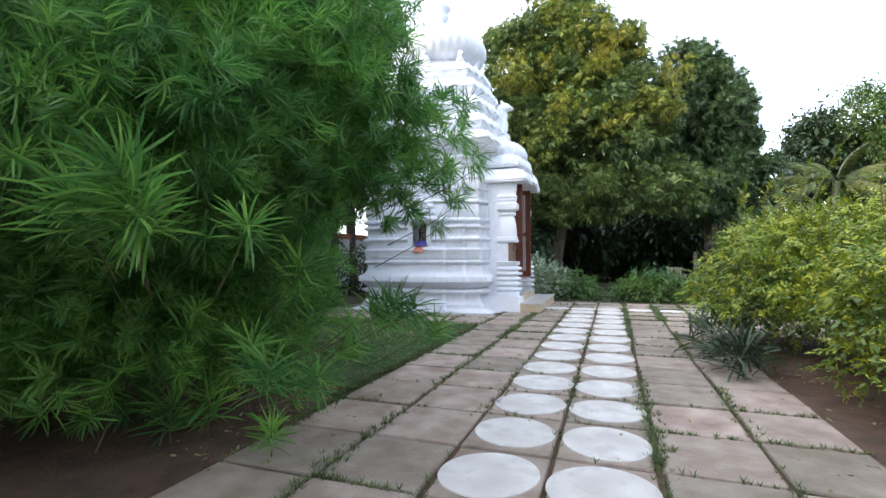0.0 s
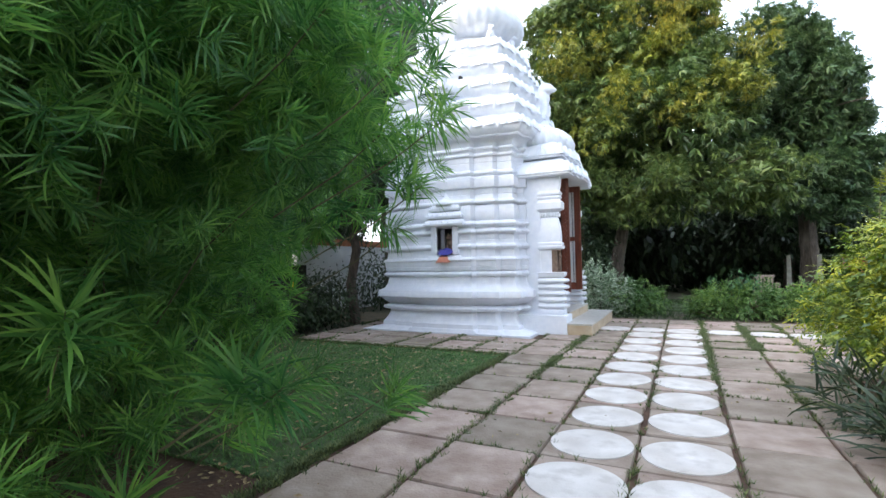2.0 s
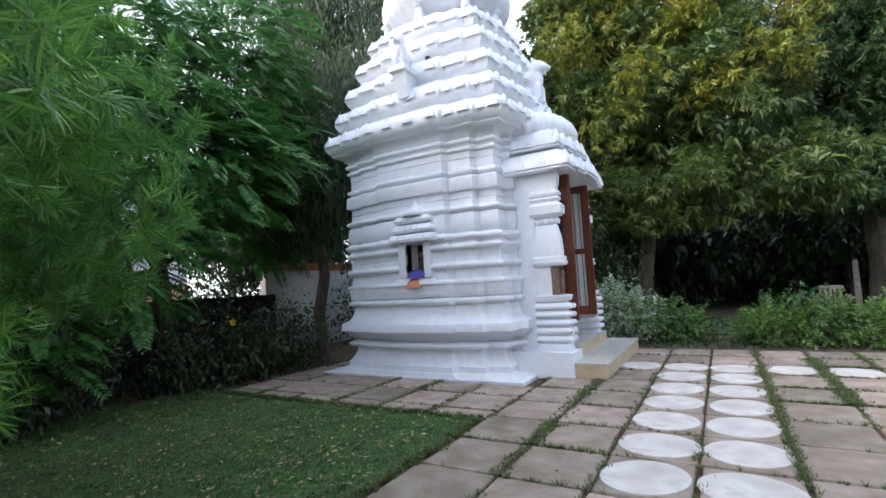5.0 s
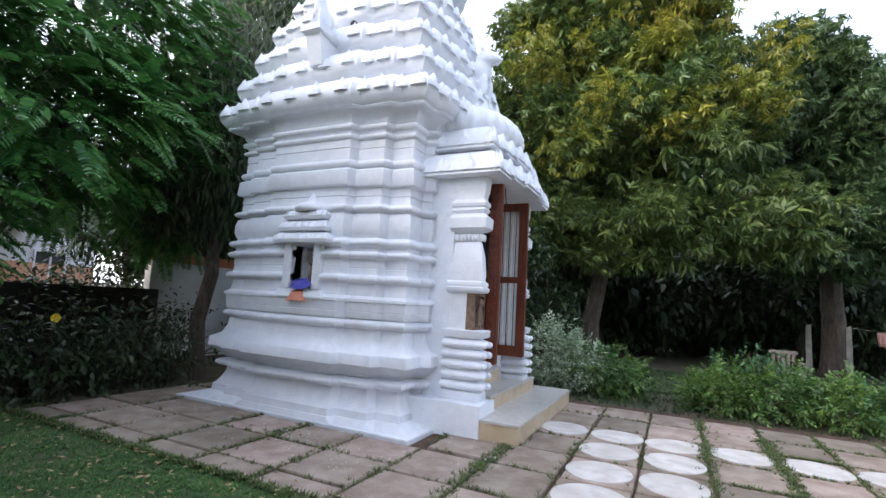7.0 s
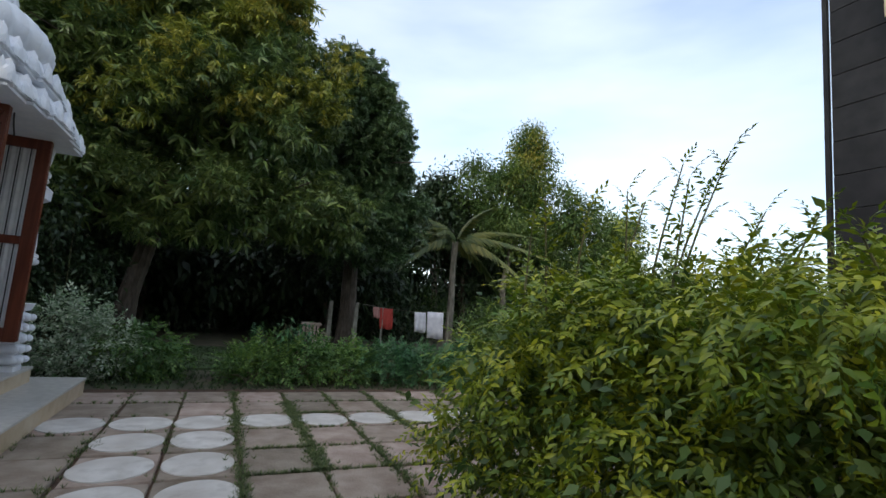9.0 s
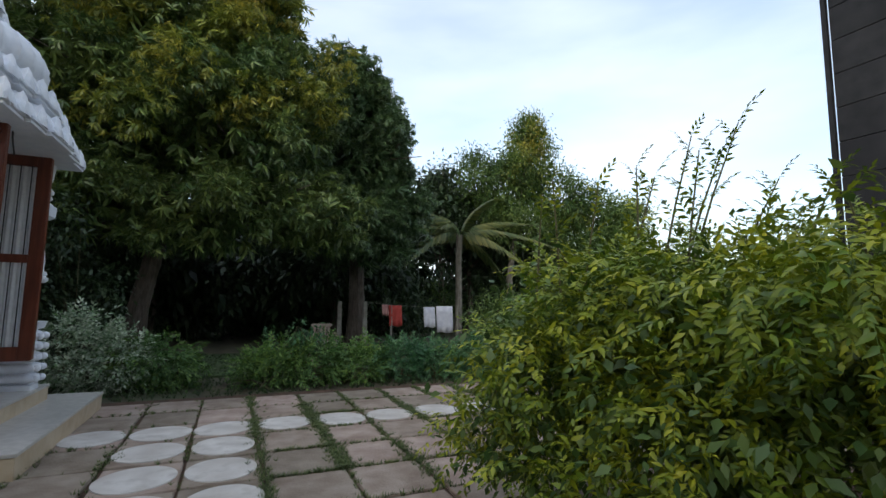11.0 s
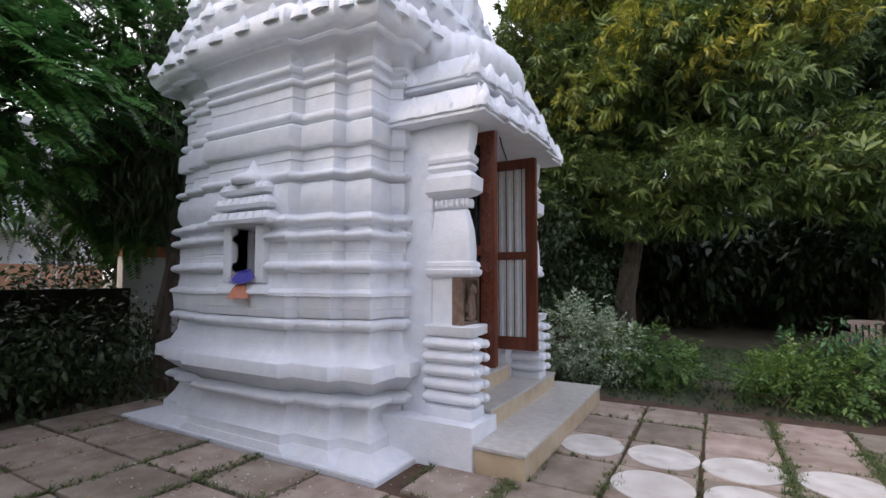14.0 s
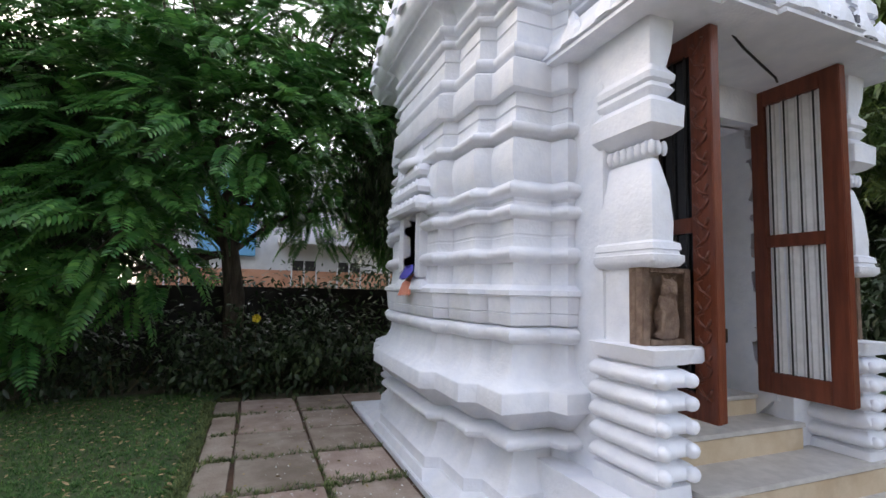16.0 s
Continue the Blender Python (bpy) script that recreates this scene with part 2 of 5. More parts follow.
def part(name, bm, material, parent=None, label="", smooth=False):
    """Links a bmesh, built in world metres, as one mesh object under a thing or a part."""
    ob = new(name, finish(bm, name, material, smooth))
    if parent:
        adopt(ob, parent)
    return tagged(ob, label)


def structure(name, bm, material, label, category, smooth=False):
    return tagged(part(name, bm, material, smooth=smooth), label, category, kind="structure")


def box(x0, x1, y0, y1, z0, z1, bevel=0.0, bm=None):
    own = bm is None
    bm = bm or bmesh.new()
    r = bmesh.ops.create_cube(bm, size=1.0, matrix=Matrix.LocRotScale(((x0 + x1) / 2, (y0 + y1) / 2, (z0 + z1) / 2), None, (x1 - x0, y1 - y0, z1 - z0)))
    if bevel:
        es = list({e for v in r["verts"] for e in v.link_edges})
        bmesh.ops.bevel(bm, geom=es, offset=bevel, segments=2, affect="EDGES")
    return bm


def loft(rings, bm=None, caps=True):
    """Skins closed rings of equal length."""
    bm = bm or bmesh.new()
    rows = [[bm.verts.new(p) for p in ring] for ring in rings]
    k = len(rows[0])
    for a, b in zip(rows, rows[1:]):
        for i in range(k):
            j = (i + 1) % k
            bm.faces.new((a[i], a[j], b[j], b[i]))
    if caps:
        bm.faces.new(rows[0][::-1])
        bm.faces.new(rows[-1])
    return bm


def lathe(profile, centre=(0, 0), n=24, ribs=0, depth=0.0, bm=None):
    """Turns a profile of (radius, z) about a vertical axis, with optional lobes."""
    rings = []
    for r, z in profile:
        ring = []
        for i in range(n):
            a = math.tau * i / n
            k = r * (1 - depth * abs(math.sin(ribs * a / 2))) if ribs else r
            ring.append((centre[0] + k * math.cos(a), centre[1] + k * math.sin(a), z))
        rings.append(ring)
    return loft(rings, bm)


def tube(points, radii, n=8, bm=None):
    """A tapered round limb along points."""
    pts = [Vector(p) for p in points]
    rings = []
    for i, p in enumerate(pts):
        d = (pts[min(i + 1, len(pts) - 1)] - pts[max(i - 1, 0)]).normalized()
        u = d.cross(Vector((0.31, 0.95, 0.05))).normalized()
        v = d.cross(u)
        rings.append([p + radii[i] * (math.cos(math.tau * k / n) * u + math.sin(math.tau * k / n) * v) for k in range(n)])
    return loft(rings, bm)


def mesh_of(name, verts, faces_flat, sizes, material):
    """A mesh from arrays: corner indices one after another and the corners of each face."""
    me = bpy.data.meshes.new(name)
    me.vertices.add(len(verts))
    me.vertices.foreach_set("co", np.asarray(verts, np.float32).ravel())
    me.loops.add(len(faces_flat))
    me.loops.foreach_set("vertex_index", np.asarray(faces_flat, np.int32))
    me.polygons.add(len(sizes))
    me.polygons.foreach_set("loop_start", np.concatenate(([0], np.cumsum(sizes)[:-1])).astype(np.int32))
    me.update(calc_edges=True)
    me.validate()
    me.materials.append(material)
    return me


def spread(name, template, mats, places, material, parent=None):
    """Many copies of a small template (vertices, faces) joined into one mesh; mats: N x 3 x 3, places: N x 3."""
    tv, tf = np.asarray(template[0], float), template[1]
    v = (np.einsum("nij,kj->nki", mats, tv) + places[:, None, :]).reshape(-1, 3)
    flat = np.concatenate([np.asarray(f) for f in tf])
    sizes = np.array([len(f) for f in tf])
    n = len(places)
    idx = (flat[None, :] + (np.arange(n) * len(tv))[:, None]).ravel()
    ob = new(name, mesh_of(name, v, idx, np.tile(sizes, n), material))
    if parent:
        adopt(ob, parent)
    return ob


def frames_along(d, roll, size, rng):
    """Bases whose x axis runs along d, scaled; z is as upward as it can be, rolled by chance."""
    d = d / np.linalg.norm(d, axis=1, keepdims=True)
    up = np.tile((0.0, 0.0, 1.0), (len(d), 1)) + rng.normal(0, 0.05, d.shape)
    y = np.cross(up, d)
    y /= np.linalg.norm(y, axis=1, keepdims=True) + 1e-9
    z = np.cross(d, y)
    a = rng.normal(0, roll, len(d))[:, None]
    y, z = y * np.cos(a) + z * np.sin(a), z * np.cos(a) - y * np.sin(a)
    return np.stack((d, y, z), axis=2) * np.asarray(size)[:, None, None]


def leaf(width, droop=0.15, fold=0.08, wide_at=0.4):
    """An oblong leaf one unit long along x, folded at the midrib and drooping at the tip."""
    w = width / 2
    v = [(0, 0, 0), (wide_at, w, fold * width - droop * 0.15), (wide_at, -w, fold * width - droop * 0.15), (wide_at, 0, -droop * 0.15),
         (0.75, w * 0.6, fold * width - droop * 0.55), (0.75, -w * 0.6, fold * width - droop * 0.55), (0.75, 0, -droop * 0.55), (1, 0, -droop)]
    f = [(0, 3, 1), (0, 2, 3), (3, 6, 4, 1), (2, 5, 6, 3), (6, 7, 4), (5, 7, 6)]
    return v, f


def small_leaf(width, droop=0.2):
    """A folded oblong leaf of four triangles."""
    w = width / 2
    return [(0, 0, 0), (0.42, w, 0.03 - droop * 0.2), (0.42, 0, -droop * 0.2), (0.42, -w, 0.03 - droop * 0.2), (1, 0, -droop)], [(0, 2, 1), (0, 3, 2), (2, 4, 1), (3, 4, 2)]


def strap(width, droop=0.5, segs=4):
    """A narrow arching leaf one unit long."""
    v, f = [], []
    for i in range(segs + 1):
        t = i / segs
        w = width * (0.35 + 1.0 * math.sin(math.pi * min(1, t * 0.85 + 0.1))) * (1 if i < segs else 0.12) / 2
        x, z = t * (1 - 0.18 * droop * t), -droop * t * t * 0.55
        v += [(x, w, z), (x, -w, z)]
    for i in range(segs):
        f.append((2 * i, 2 * i + 1, 2 * i + 3, 2 * i + 2))
    return v, f


def join_templates(items):
    """Joins (template, 3x3, place) into one template."""
    vs, fs = [], []
    for (v, f), m, p in items:
        o = len(vs)
        vs += [tuple(q) for q in (np.asarray(v) @ np.asarray(m).T + np.asarray(p))]
        fs += [tuple(i + o for i in g) for g in f]
    return vs, fs


def whorl(rng, n=26, length=0.26, width=0.05, droop=0.55, along=0.56):
    """Narrow leaves all round the end of a twig that points along +x."""
    items = []
    for i in range(n):
        a = i * 2.4 + rng.uniform(-0.2, 0.2)
        tilt = rng.uniform(0.5, 1.65)
        d = np.array([[math.cos(tilt), math.sin(tilt) * math.cos(a), math.sin(tilt) * math.sin(a)]])
        m = frames_along(d, 0.2, np.array([length * rng.uniform(0.75, 1.15)]), rng)[0]
        items.append((strap(width, droop * rng.uniform(0.4, 1.3)), m, (-along * i / n * length, 0, 0)))
    return join_templates(items)


def frond(rng, pairs=11, length=1.0, leaflet=0.24, droop=0.35, width=0.30, hang=0.25):
    """A feather-shaped compound leaf one unit long along x."""
    items = []
    for i in range(pairs):
        t = 0.14 + 0.84 * i / (pairs - 1)
        s = leaflet * (0.65 + 0.6 * math.sin(math.pi * (0.2 + 0.75 * t)))
        for side in (1, -1):
            d = np.array([[0.45 + 0.4 * t, side, -hang]])
            m = frames_along(d, 0.15, np.array([s]), rng)[0]
            items.append(((lambda q: (q[0], q[1]))(leaf(width, 0.2)), m, (t, 0, -droop * t * t)))
    pts = [(0.0, 0.006, 0), (0, -0.006, 0), (0.5, 0.005, -droop * 0.25), (0.5, -0.005, -droop * 0.25), (1, 0.002, -droop), (1, -0.002, -droop)]
    items.append(((pts, [(0, 1, 3, 2), (2, 3, 5, 4)]), np.eye(3), (0, 0, 0)))
    return join_templates(items)


def lobed_points(lobes, n, rng, inner=0.6, gap=0.0):
    """Places near the skin of a union of ellipsoids, with outward directions; chance gaps by noise."""
    vol = np.array([(l[3] * l[4] * l[5]) ** 0.667 for l in lobes])
    which = rng.choice(len(lobes), size=n * 2, p=vol / vol.sum())
    L = np.array(lobes)[which]
    d = rng.normal(size=(n * 2, 3))
    d /= np.linalg.norm(d, axis=1, keepdims=True)
    r = inner + (1.06 - inner) * rng.uniform(0, 1, (n * 2, 1)) ** 0.55
    p = L[:, :3] + d * L[:, 3:6] * r
    keep = np.ones(len(p), bool)
    for l in lobes:
        q = (p - np.array(l[:3])) / np.array(l[3:6])
        keep &= np.linalg.norm(q, axis=1) > inner * 0.82
    if gap:
        keep &= np.array([noise.noise(Vector(q) * 1.1) > gap - 0.35 for q in p])
    keep &= p[:, 2] > 0.03
    p, d = p[keep][:n], d[keep][:n]
    return p, d


def clumps(lobes, n, rng, k=0.42, reach=0.74):
    """Breaks the skin of each lobe into smaller rounded clumps."""
    out = []
    for l in lobes:
        for _ in range(n):
            d = rng.normal(size=3)
            d /= np.linalg.norm(d)
            if d[2] < -0.75:
                d[2] *= -1
            s = k * rng.uniform(0.7, 1.25)
            out.append((*(np.array(l[:3]) + d * np.array(l[3:6]) * reach * rng.uniform(0.85, 1.12)), l[3] * s, l[4] * s, l[5] * s * 0.8))
    return out


def crown(name, lobes, clusters, per, size, template, material, parent, rng, droop=0.4, spread_r=0.16, inner=0.6, gap=0.0, outward=0.8, roll=0.5):
    """Sprigs of leaves on the skin of lobes, joined into one mesh."""
    p, d = lobed_points(lobes, clusters, rng, inner, gap)
    p, d = np.repeat(p, per, 0), np.repeat(d, per, 0)
    p = p + rng.normal(0, spread_r, p.shape)
    p[:, 2] = np.maximum(p[:, 2], 0.02)
    v = d * outward + rng.normal(0, 0.6, d.shape)
    v[:, 2] -= droop
    return spread(name, template, frames_along(v, roll, size * rng.uniform(0.65, 1.25, len(p)), rng), p, material, parent)


def limbs(trunk_pts, trunk_r, lobes, rng, bm=None, r0=0.09, twigs=3):
    """A trunk with limbs that fork towards the lobes of its crown."""
    bm = tube(trunk_pts, trunk_r, 10, bm)
    top = Vector(trunk_pts[-1])
    for i, l in enumerate(lobes):
        c = Vector(l[:3])
        a = Vector(trunk_pts[-1 - (i % 2)])
        mid = a.lerp(c, 0.5) + Vector(rng.normal(0, 0.2, 3))
        tube([a, mid, c], [r0, r0 * 0.7, r0 * 0.35], 6, bm)
        for _ in range(twigs):
            e = c + Vector(rng.normal(0, 0.5, 3) * np.array(l[3:6]))
            tube([mid.lerp(c, rng.uniform(0.3, 1.0)), e], [r0 * 0.35, r0 * 0.12], 5, bm)
    return bm

# ---- ground ----
ground_bm = bmesh.new()
bmesh.ops.create_grid(ground_bm, x_segments=4, y_segments=4, size=600, matrix=Matrix.Translation((0, 0, -0.05)))
structure("ground", ground_bm, GROUND, "bare brown garden earth with patchy weeds", "ground")
lawn_bed = structure("lawn", box(-7.4, -2.40, 3.35, 7.78, -0.2, -0.012), TURF, "shaded short lawn turf with fallen leaves", "lawn")
far_lawn = structure("far_lawn", box(-3.2, 14.0, 15.2, 19.2, -0.2, -0.01), TURF, "thin lawn beyond the flower bed", "lawn")
soil_strip = structure("soil_strip", box(1.2, 4.6, -1.5, 8.3, -0.2, -0.016), SOIL, "bare red soil beside the paving", "soil")
pave_bed = structure("paving_bed", box(-6.68, 6.2, -2.4, 13.15, -0.22, -0.030), SOIL, "soil bed under the stone paving", "paving bed")

# ---- shrine ----
CX, CY = -4.31, 11.13
PY = 11.08
NX = -4.21
shrine = thing("shrine", (CX, CY, 0), "white-painted stepped stone shrine with tiered tower, open wooden doors", "shrine")


def plan(w, z, j1=0.115, j2=0.225, slant=0.45):
    """The stepped square plan of the tower at half width w."""
    a, b = 0.445 * w, 0.755 * w
    s1, s2 = j1 * slant, (j2 - j1) * slant
    side = [(-w, -w), (-b - s1, -w), (-b, -w - j1), (-a - s2, -w - j1), (-a, -w - j2), (a, -w - j2), (a + s2, -w - j1), (b, -w - j1), (b + s1, -w)]
    pts = []
    for k in range(4):
        c, s = round(math.cos(k * math.pi / 2)), round(math.sin(k * math.pi / 2))
        pts += [(CX + x * c - y * s, CY + x * s + y * c, z) for x, y in side]
    return pts


def roll(w, z, r, h):
    """Profile points of a rounded moulding that stands r proud between z and z + h."""
    return [(w, z)] + [(w + r * (0.12 + 0.88 * math.sin(math.pi * t) ** 0.6), z + h * (0.02 + 0.96 * t)) for t in (0.02, 0.12, 0.25, 0.4, 0.55, 0.7, 0.84, 0.95)] + [(w, z + h)]


PROFILE = ([(1.52, 0.02), (1.50, 0.075), (1.495, 0.165), (1.475, 0.18), (1.42, 0.26), (1.385, 0.34), (1.38, 0.385)]
           + roll(1.38, 0.395, 0.115, 0.115)
           + [(1.41, 0.525), (1.54, 0.652), (1.568, 0.656), (1.575, 0.664), (1.57, 0.772), (1.56, 0.785), (1.465, 0.835), (1.415, 0.93), (1.39, 1.035)]
           + roll(1.385, 1.045, 0.07, 0.11)
           + [(1.415, 1.162), (1.42, 1.17), (1.42, 1.235), (1.412, 1.24), (1.42, 1.245), (1.42, 1.345), (1.44, 1.355), (1.435, 1.385), (1.375, 1.42), (1.355, 1.50), (1.35, 1.55)]
           + roll(1.35, 1.56, 0.065, 0.105)
           + [(1.34, 1.68), (1.34, 1.73), (1.334, 1.735), (1.334, 1.745), (1.34, 1.75), (1.34, 1.835)]
           + roll(1.345, 1.842, 0.065, 0.095) + [(1.335, 1.96)]
           + roll(1.345, 1.982, 0.065, 0.1)
           + [(1.325, 2.10), (1.345, 2.125), (1.368, 2.20), (1.365, 2.30), (1.345, 2.375), (1.315, 2.387)]
           + roll(1.325, 2.40, 0.06, 0.09)
           + [(1.318, 2.50), (1.315, 2.58), (1.306, 2.584), (1.306, 2.594), (1.318, 2.60), (1.31, 2.70), (1.365, 2.712), (1.378, 2.735), (1.368, 2.90), (1.335, 2.925)]
           + roll(1.31, 2.94, 0.05, 0.10)
           + [(1.31, 3.17), (1.302, 3.174), (1.302, 3.184), (1.312, 3.19), (1.312, 3.275)] + roll(1.312, 3.285, 0.045, 0.075)
           + [(1.318, 3.385)] + roll(1.325, 3.395, 0.05, 0.085) + [(1.34, 3.50), (1.36, 3.55), (1.42, 3.60), (1.50, 3.64), (1.2, 3.68)])
PROFILE = [(w + 0.075 * min(1, max(0, (z - 0.9) / 0.8)), z * (1 + 0.03 * min(1, z / 0.6))) for w, z in PROFILE]
body_bm = loft([plan(w, z) for w, z in PROFILE])
body = part("body", body_bm, WHITE, shrine, "white moulded body of the tower", 42)

# openings are cut through the body: the sanctum behind the porch and the wall niche


def cut(ob, cutters):
    for x0, x1, y0, y1, z0, z1 in cutters:
        c = new("cutter", finish(box(x0, x1, y0, y1, z0, z1), "cutter", WHITE_IN))
        mod = ob.modifiers.new("cut", "BOOLEAN")
        mod.operation, mod.solver, mod.object = "DIFFERENCE", "EXACT", c
        bpy.context.view_layer.update()
        me = bpy.data.meshes.new_from_object(ob.evaluated_get(bpy.context.evaluated_depsgraph_get()))
        ob.modifiers.remove(mod)
        me.shade_smooth()
        me.set_sharp_from_angle(angle=radians(42))
        old = ob.data
        ob.data = me
        bpy.data.meshes.remove(old)
        bpy.data.objects.remove(c)


cut(body, [(-4.9, -2.0, 10.50, 11.66, 0.56, 2.72), (-4.39, -4.05, 9.0, 9.86, 1.515, 2.045)])

slab = box(CX - 1.82, CX + 1.78, CY - 1.79, CY + 1.79, -0.05, 0.022, 0.008)
part("base_slab", slab, WHITE, shrine)
part("apron", loft([plan(1.70, 0.02, 0.04, 0.07), plan(1.52, 0.085)]), WHITE, shrine)


def tier_profile(w, z, h):
    low = [(w - 0.40, z + 0.04), (w - 0.14, z + 0.005), (w - 0.075, z - 0.008), (w - 0.06, z + 0.015), (w - 0.068, z + 0.02), (w - 0.068, z + 0.03)]
    bulge = [(w - 0.06 + 0.105 * math.sin(math.pi * t * 0.92) ** 0.7 - 0.04 * t, z + 0.034 + (h - 0.034) * t) for t in (0.03, 0.1, 0.2, 0.32, 0.45, 0.58, 0.7, 0.82, 0.92, 1.0)]
    return low + bulge + [(w - 0.20, z + h * 1.02), (w - 0.36, z + h * 1.04), (w - 0.40, z + 1.4 * h)]


TIERS = [(1.67, 3.73, 0.36), (1.53, 4.14, 0.39), (1.39, 4.59, 0.40), (1.24, 5.06, 0.41), (1.06, 5.53, 0.40)]
for w, z, h in TIERS:
    part("roof_tier", loft([plan(a, b, 0.085, 0.17, 0.9) for a, b in tier_profile(w, z, h)]), WHITE, shrine, "", 42)

# pointed merlons that stand along the rims of the tiers
merlon_bm = bmesh.new()
outline = [(-0.075, 0), (-0.07, 0.035), (-0.045, 0.06), (-0.025, 0.065), (0, 0.105), (0.025, 0.065), (0.045, 0.06), (0.07, 0.035), (0.075, 0)]
loft([[(x, 0.07, z - 0.02) for x, z in outline], [(x, 0.0, z) for x, z in outline], [(x * 0.75, -0.028, z * 0.8 - 0.01) for x, z in outline], [(x * 0.4, -0.038, z * 0.45 - 0.01) for x, z in outline]], merlon_bm)
merlon_mesh = finish(merlon_bm, "merlon", WHITE)


def merlons(cx, cy, w, z, k, parent, spots, sides=(0, 1, 2, 3), wx=None):
    for s in sides:
        for u, out in spots:
            m = new("merlon", merlon_mesh)
            a = s * math.pi / 2
            c, d = math.cos(a), math.sin(a)
            x, y = u * w, -w - out
            m.parent = parent
            if parent.type == "EMPTY":
                m.matrix_parent_inverse = Matrix.Translation(-Vector(parent.location))
            m.matrix_basis = Matrix.LocRotScale((cx + x * c - y * d, cy + x * d + y * c, z), Euler((-0.1, 0, a)), (1.35 * k, 1.0 * k, 1.7 * k))


for w, z, h in TIERS:
    merlons(CX, CY, w, z + 0.5 * h, 1.0, shrine, [(-0.94, 0.04), (-0.80, 0.04), (-0.67, 0.12), (-0.52, 0.12), (-0.36, 0.20), (-0.12, 0.20), (0.12, 0.20), (0.36, 0.20), (0.52, 0.12), (0.67, 0.12), (0.80, 0.04), (0.94, 0.04)])

part("neck", lathe([(0.80, 5.8), (0.76, 5.95), (0.76, 6.35)], (CX, CY), 32), WHITE, shrine, smooth=True)
amla = [(0.70, 6.20), (1.00, 6.24), (1.16, 6.35), (1.24, 6.52), (1.23, 6.68), (1.12, 6.84), (0.90, 6.94), (0.74, 6.97)]
part("ribbed_crown", lathe(amla, (CX, CY), 144, 36, 0.035), WHITE, shrine, "ribbed cushion-shaped crown stone", smooth=True)
part("dome", lathe([(0.80, 6.95), (0.78, 7.00), (0.66, 7.13), (0.46, 7.26), (0.26, 7.35), (0.17, 7.40), (0.15, 7.46)], (CX, CY), 40), WHITE, shrine, smooth=True)
pot = [(0.14, 7.44), (0.19, 7.47), (0.15, 7.51), (0.22, 7.56), (0.25, 7.63), (0.20, 7.72), (0.19, 7.75), (0.28, 7.82), (0.30, 7.86), (0.25, 7.89), (0.12, 7.92), (0.09, 7.98), (0.11, 8.04), (0.05, 8.16)]
part("finial_pot", lathe(pot, (CX, CY), 28), WHITE, shrine, smooth=True)
part("spike", lathe([(0.035, 8.12), (0.04, 8.20), (0.03, 8.24), (0.06, 8.29), (0.075, 8.36), (0.04, 8.42), (0.06, 8.46), (0.04, 8.50), (0.010, 8.58)], (CX, CY), 14), BRASS, shrine, "dark metal finial spike", smooth=True)


def lump_figure(x, y, z, k, yaw, name="lion_statue", material=None, parent=None, flat=1.0, thin=1.0):
    """A small crouching statue of plain rounded masses."""
    bm = bmesh.new()
    for px, py, pz, rx, ry, rz in ((0, 0, 0.05, 0.18, 0.16, 0.06), (0, 0.06, 0.22, 0.14, 0.17, 0.17), (0, -0.06, 0.36, 0.13, 0.13, 0.16), (0, -0.12, 0.53, 0.11, 0.12, 0.11),
                                   (0.09, -0.13, 0.16, 0.04, 0.05, 0.15), (-0.09, -0.13, 0.16, 0.04, 0.05, 0.15), (0, -0.23, 0.50, 0.06, 0.06, 0.05), (0.07, -0.08, 0.63, 0.03, 0.03, 0.04), (-0.07, -0.08, 0.63, 0.03, 0.03, 0.04)):
        bmesh.ops.create_icosphere(bm, subdivisions=2, radius=1, matrix=Matrix.LocRotScale((px, py, pz), None, (rx, ry, rz)))
    for v in bm.verts:
        v.co += 0.02 * noise.noise_vector(v.co * 9)
    bmesh.ops.transform(bm, matrix=pose(x, y, z, 0, 0, yaw) @ Matrix.Diagonal((k * thin, k * flat, k, 1)), verts=bm.verts)
    ob = part(name, bm, material or WHITE, parent or shrine, smooth=True)
    rm = ob.modifiers.new("weld", "REMESH")
    rm.mode, rm.voxel_size, rm.use_smooth_shade = "VOXEL", 0.02 * k, True
    return ob


for k in range(4):
    a = k * math.pi / 2
    lump_figure(CX + 0.95 * math.sin(a), CY - 0.95 * math.cos(a), 5.93, 0.66, 90 * k)
    lump_figure(CX + 1.12 * math.sin(a + math.pi / 4), CY - 1.12 * math.cos(a + math.pi / 4), 5.90, 0.60, 90 * k + 45)

# carved bracket and beast on the south face
br = loft([[(NX - 0.10, 9.60, 4.32), (NX + 0.10, 9.60, 4.32), (NX + 0.10, 9.34, 4.35), (NX - 0.10, 9.34, 4.35)],
           [(NX - 0.12, 9.72, 4.66), (NX + 0.12, 9.72, 4.66), (NX + 0.12, 9.24, 4.72), (NX - 0.12, 9.24, 4.72)],
           [(NX - 0.16, 9.85, 4.74), (NX + 0.16, 9.85, 4.74), (NX + 0.16, 9.18, 4.74), (NX - 0.16, 9.18, 4.74)],
           [(NX - 0.16, 9.85, 4.82), (NX + 0.16, 9.85, 4.82), (NX + 0.16, 9.18, 4.82), (NX - 0.16, 9.18, 4.82)]])
part("bracket", br, WHITE, shrine)
lump_figure(NX, 9.40, 4.81, 0.85, 0, thin=0.8)
# solid plug; its dark colour stands for the shade inside a hole
hole = part("drain_hole", lathe([(0.045, 0), (0.045, 0.06)], (0, 0), 12), DARK, shrine)
hole.matrix_basis = pose(NX + 0.30, 9.70, 5.02, 90, 0, 0)

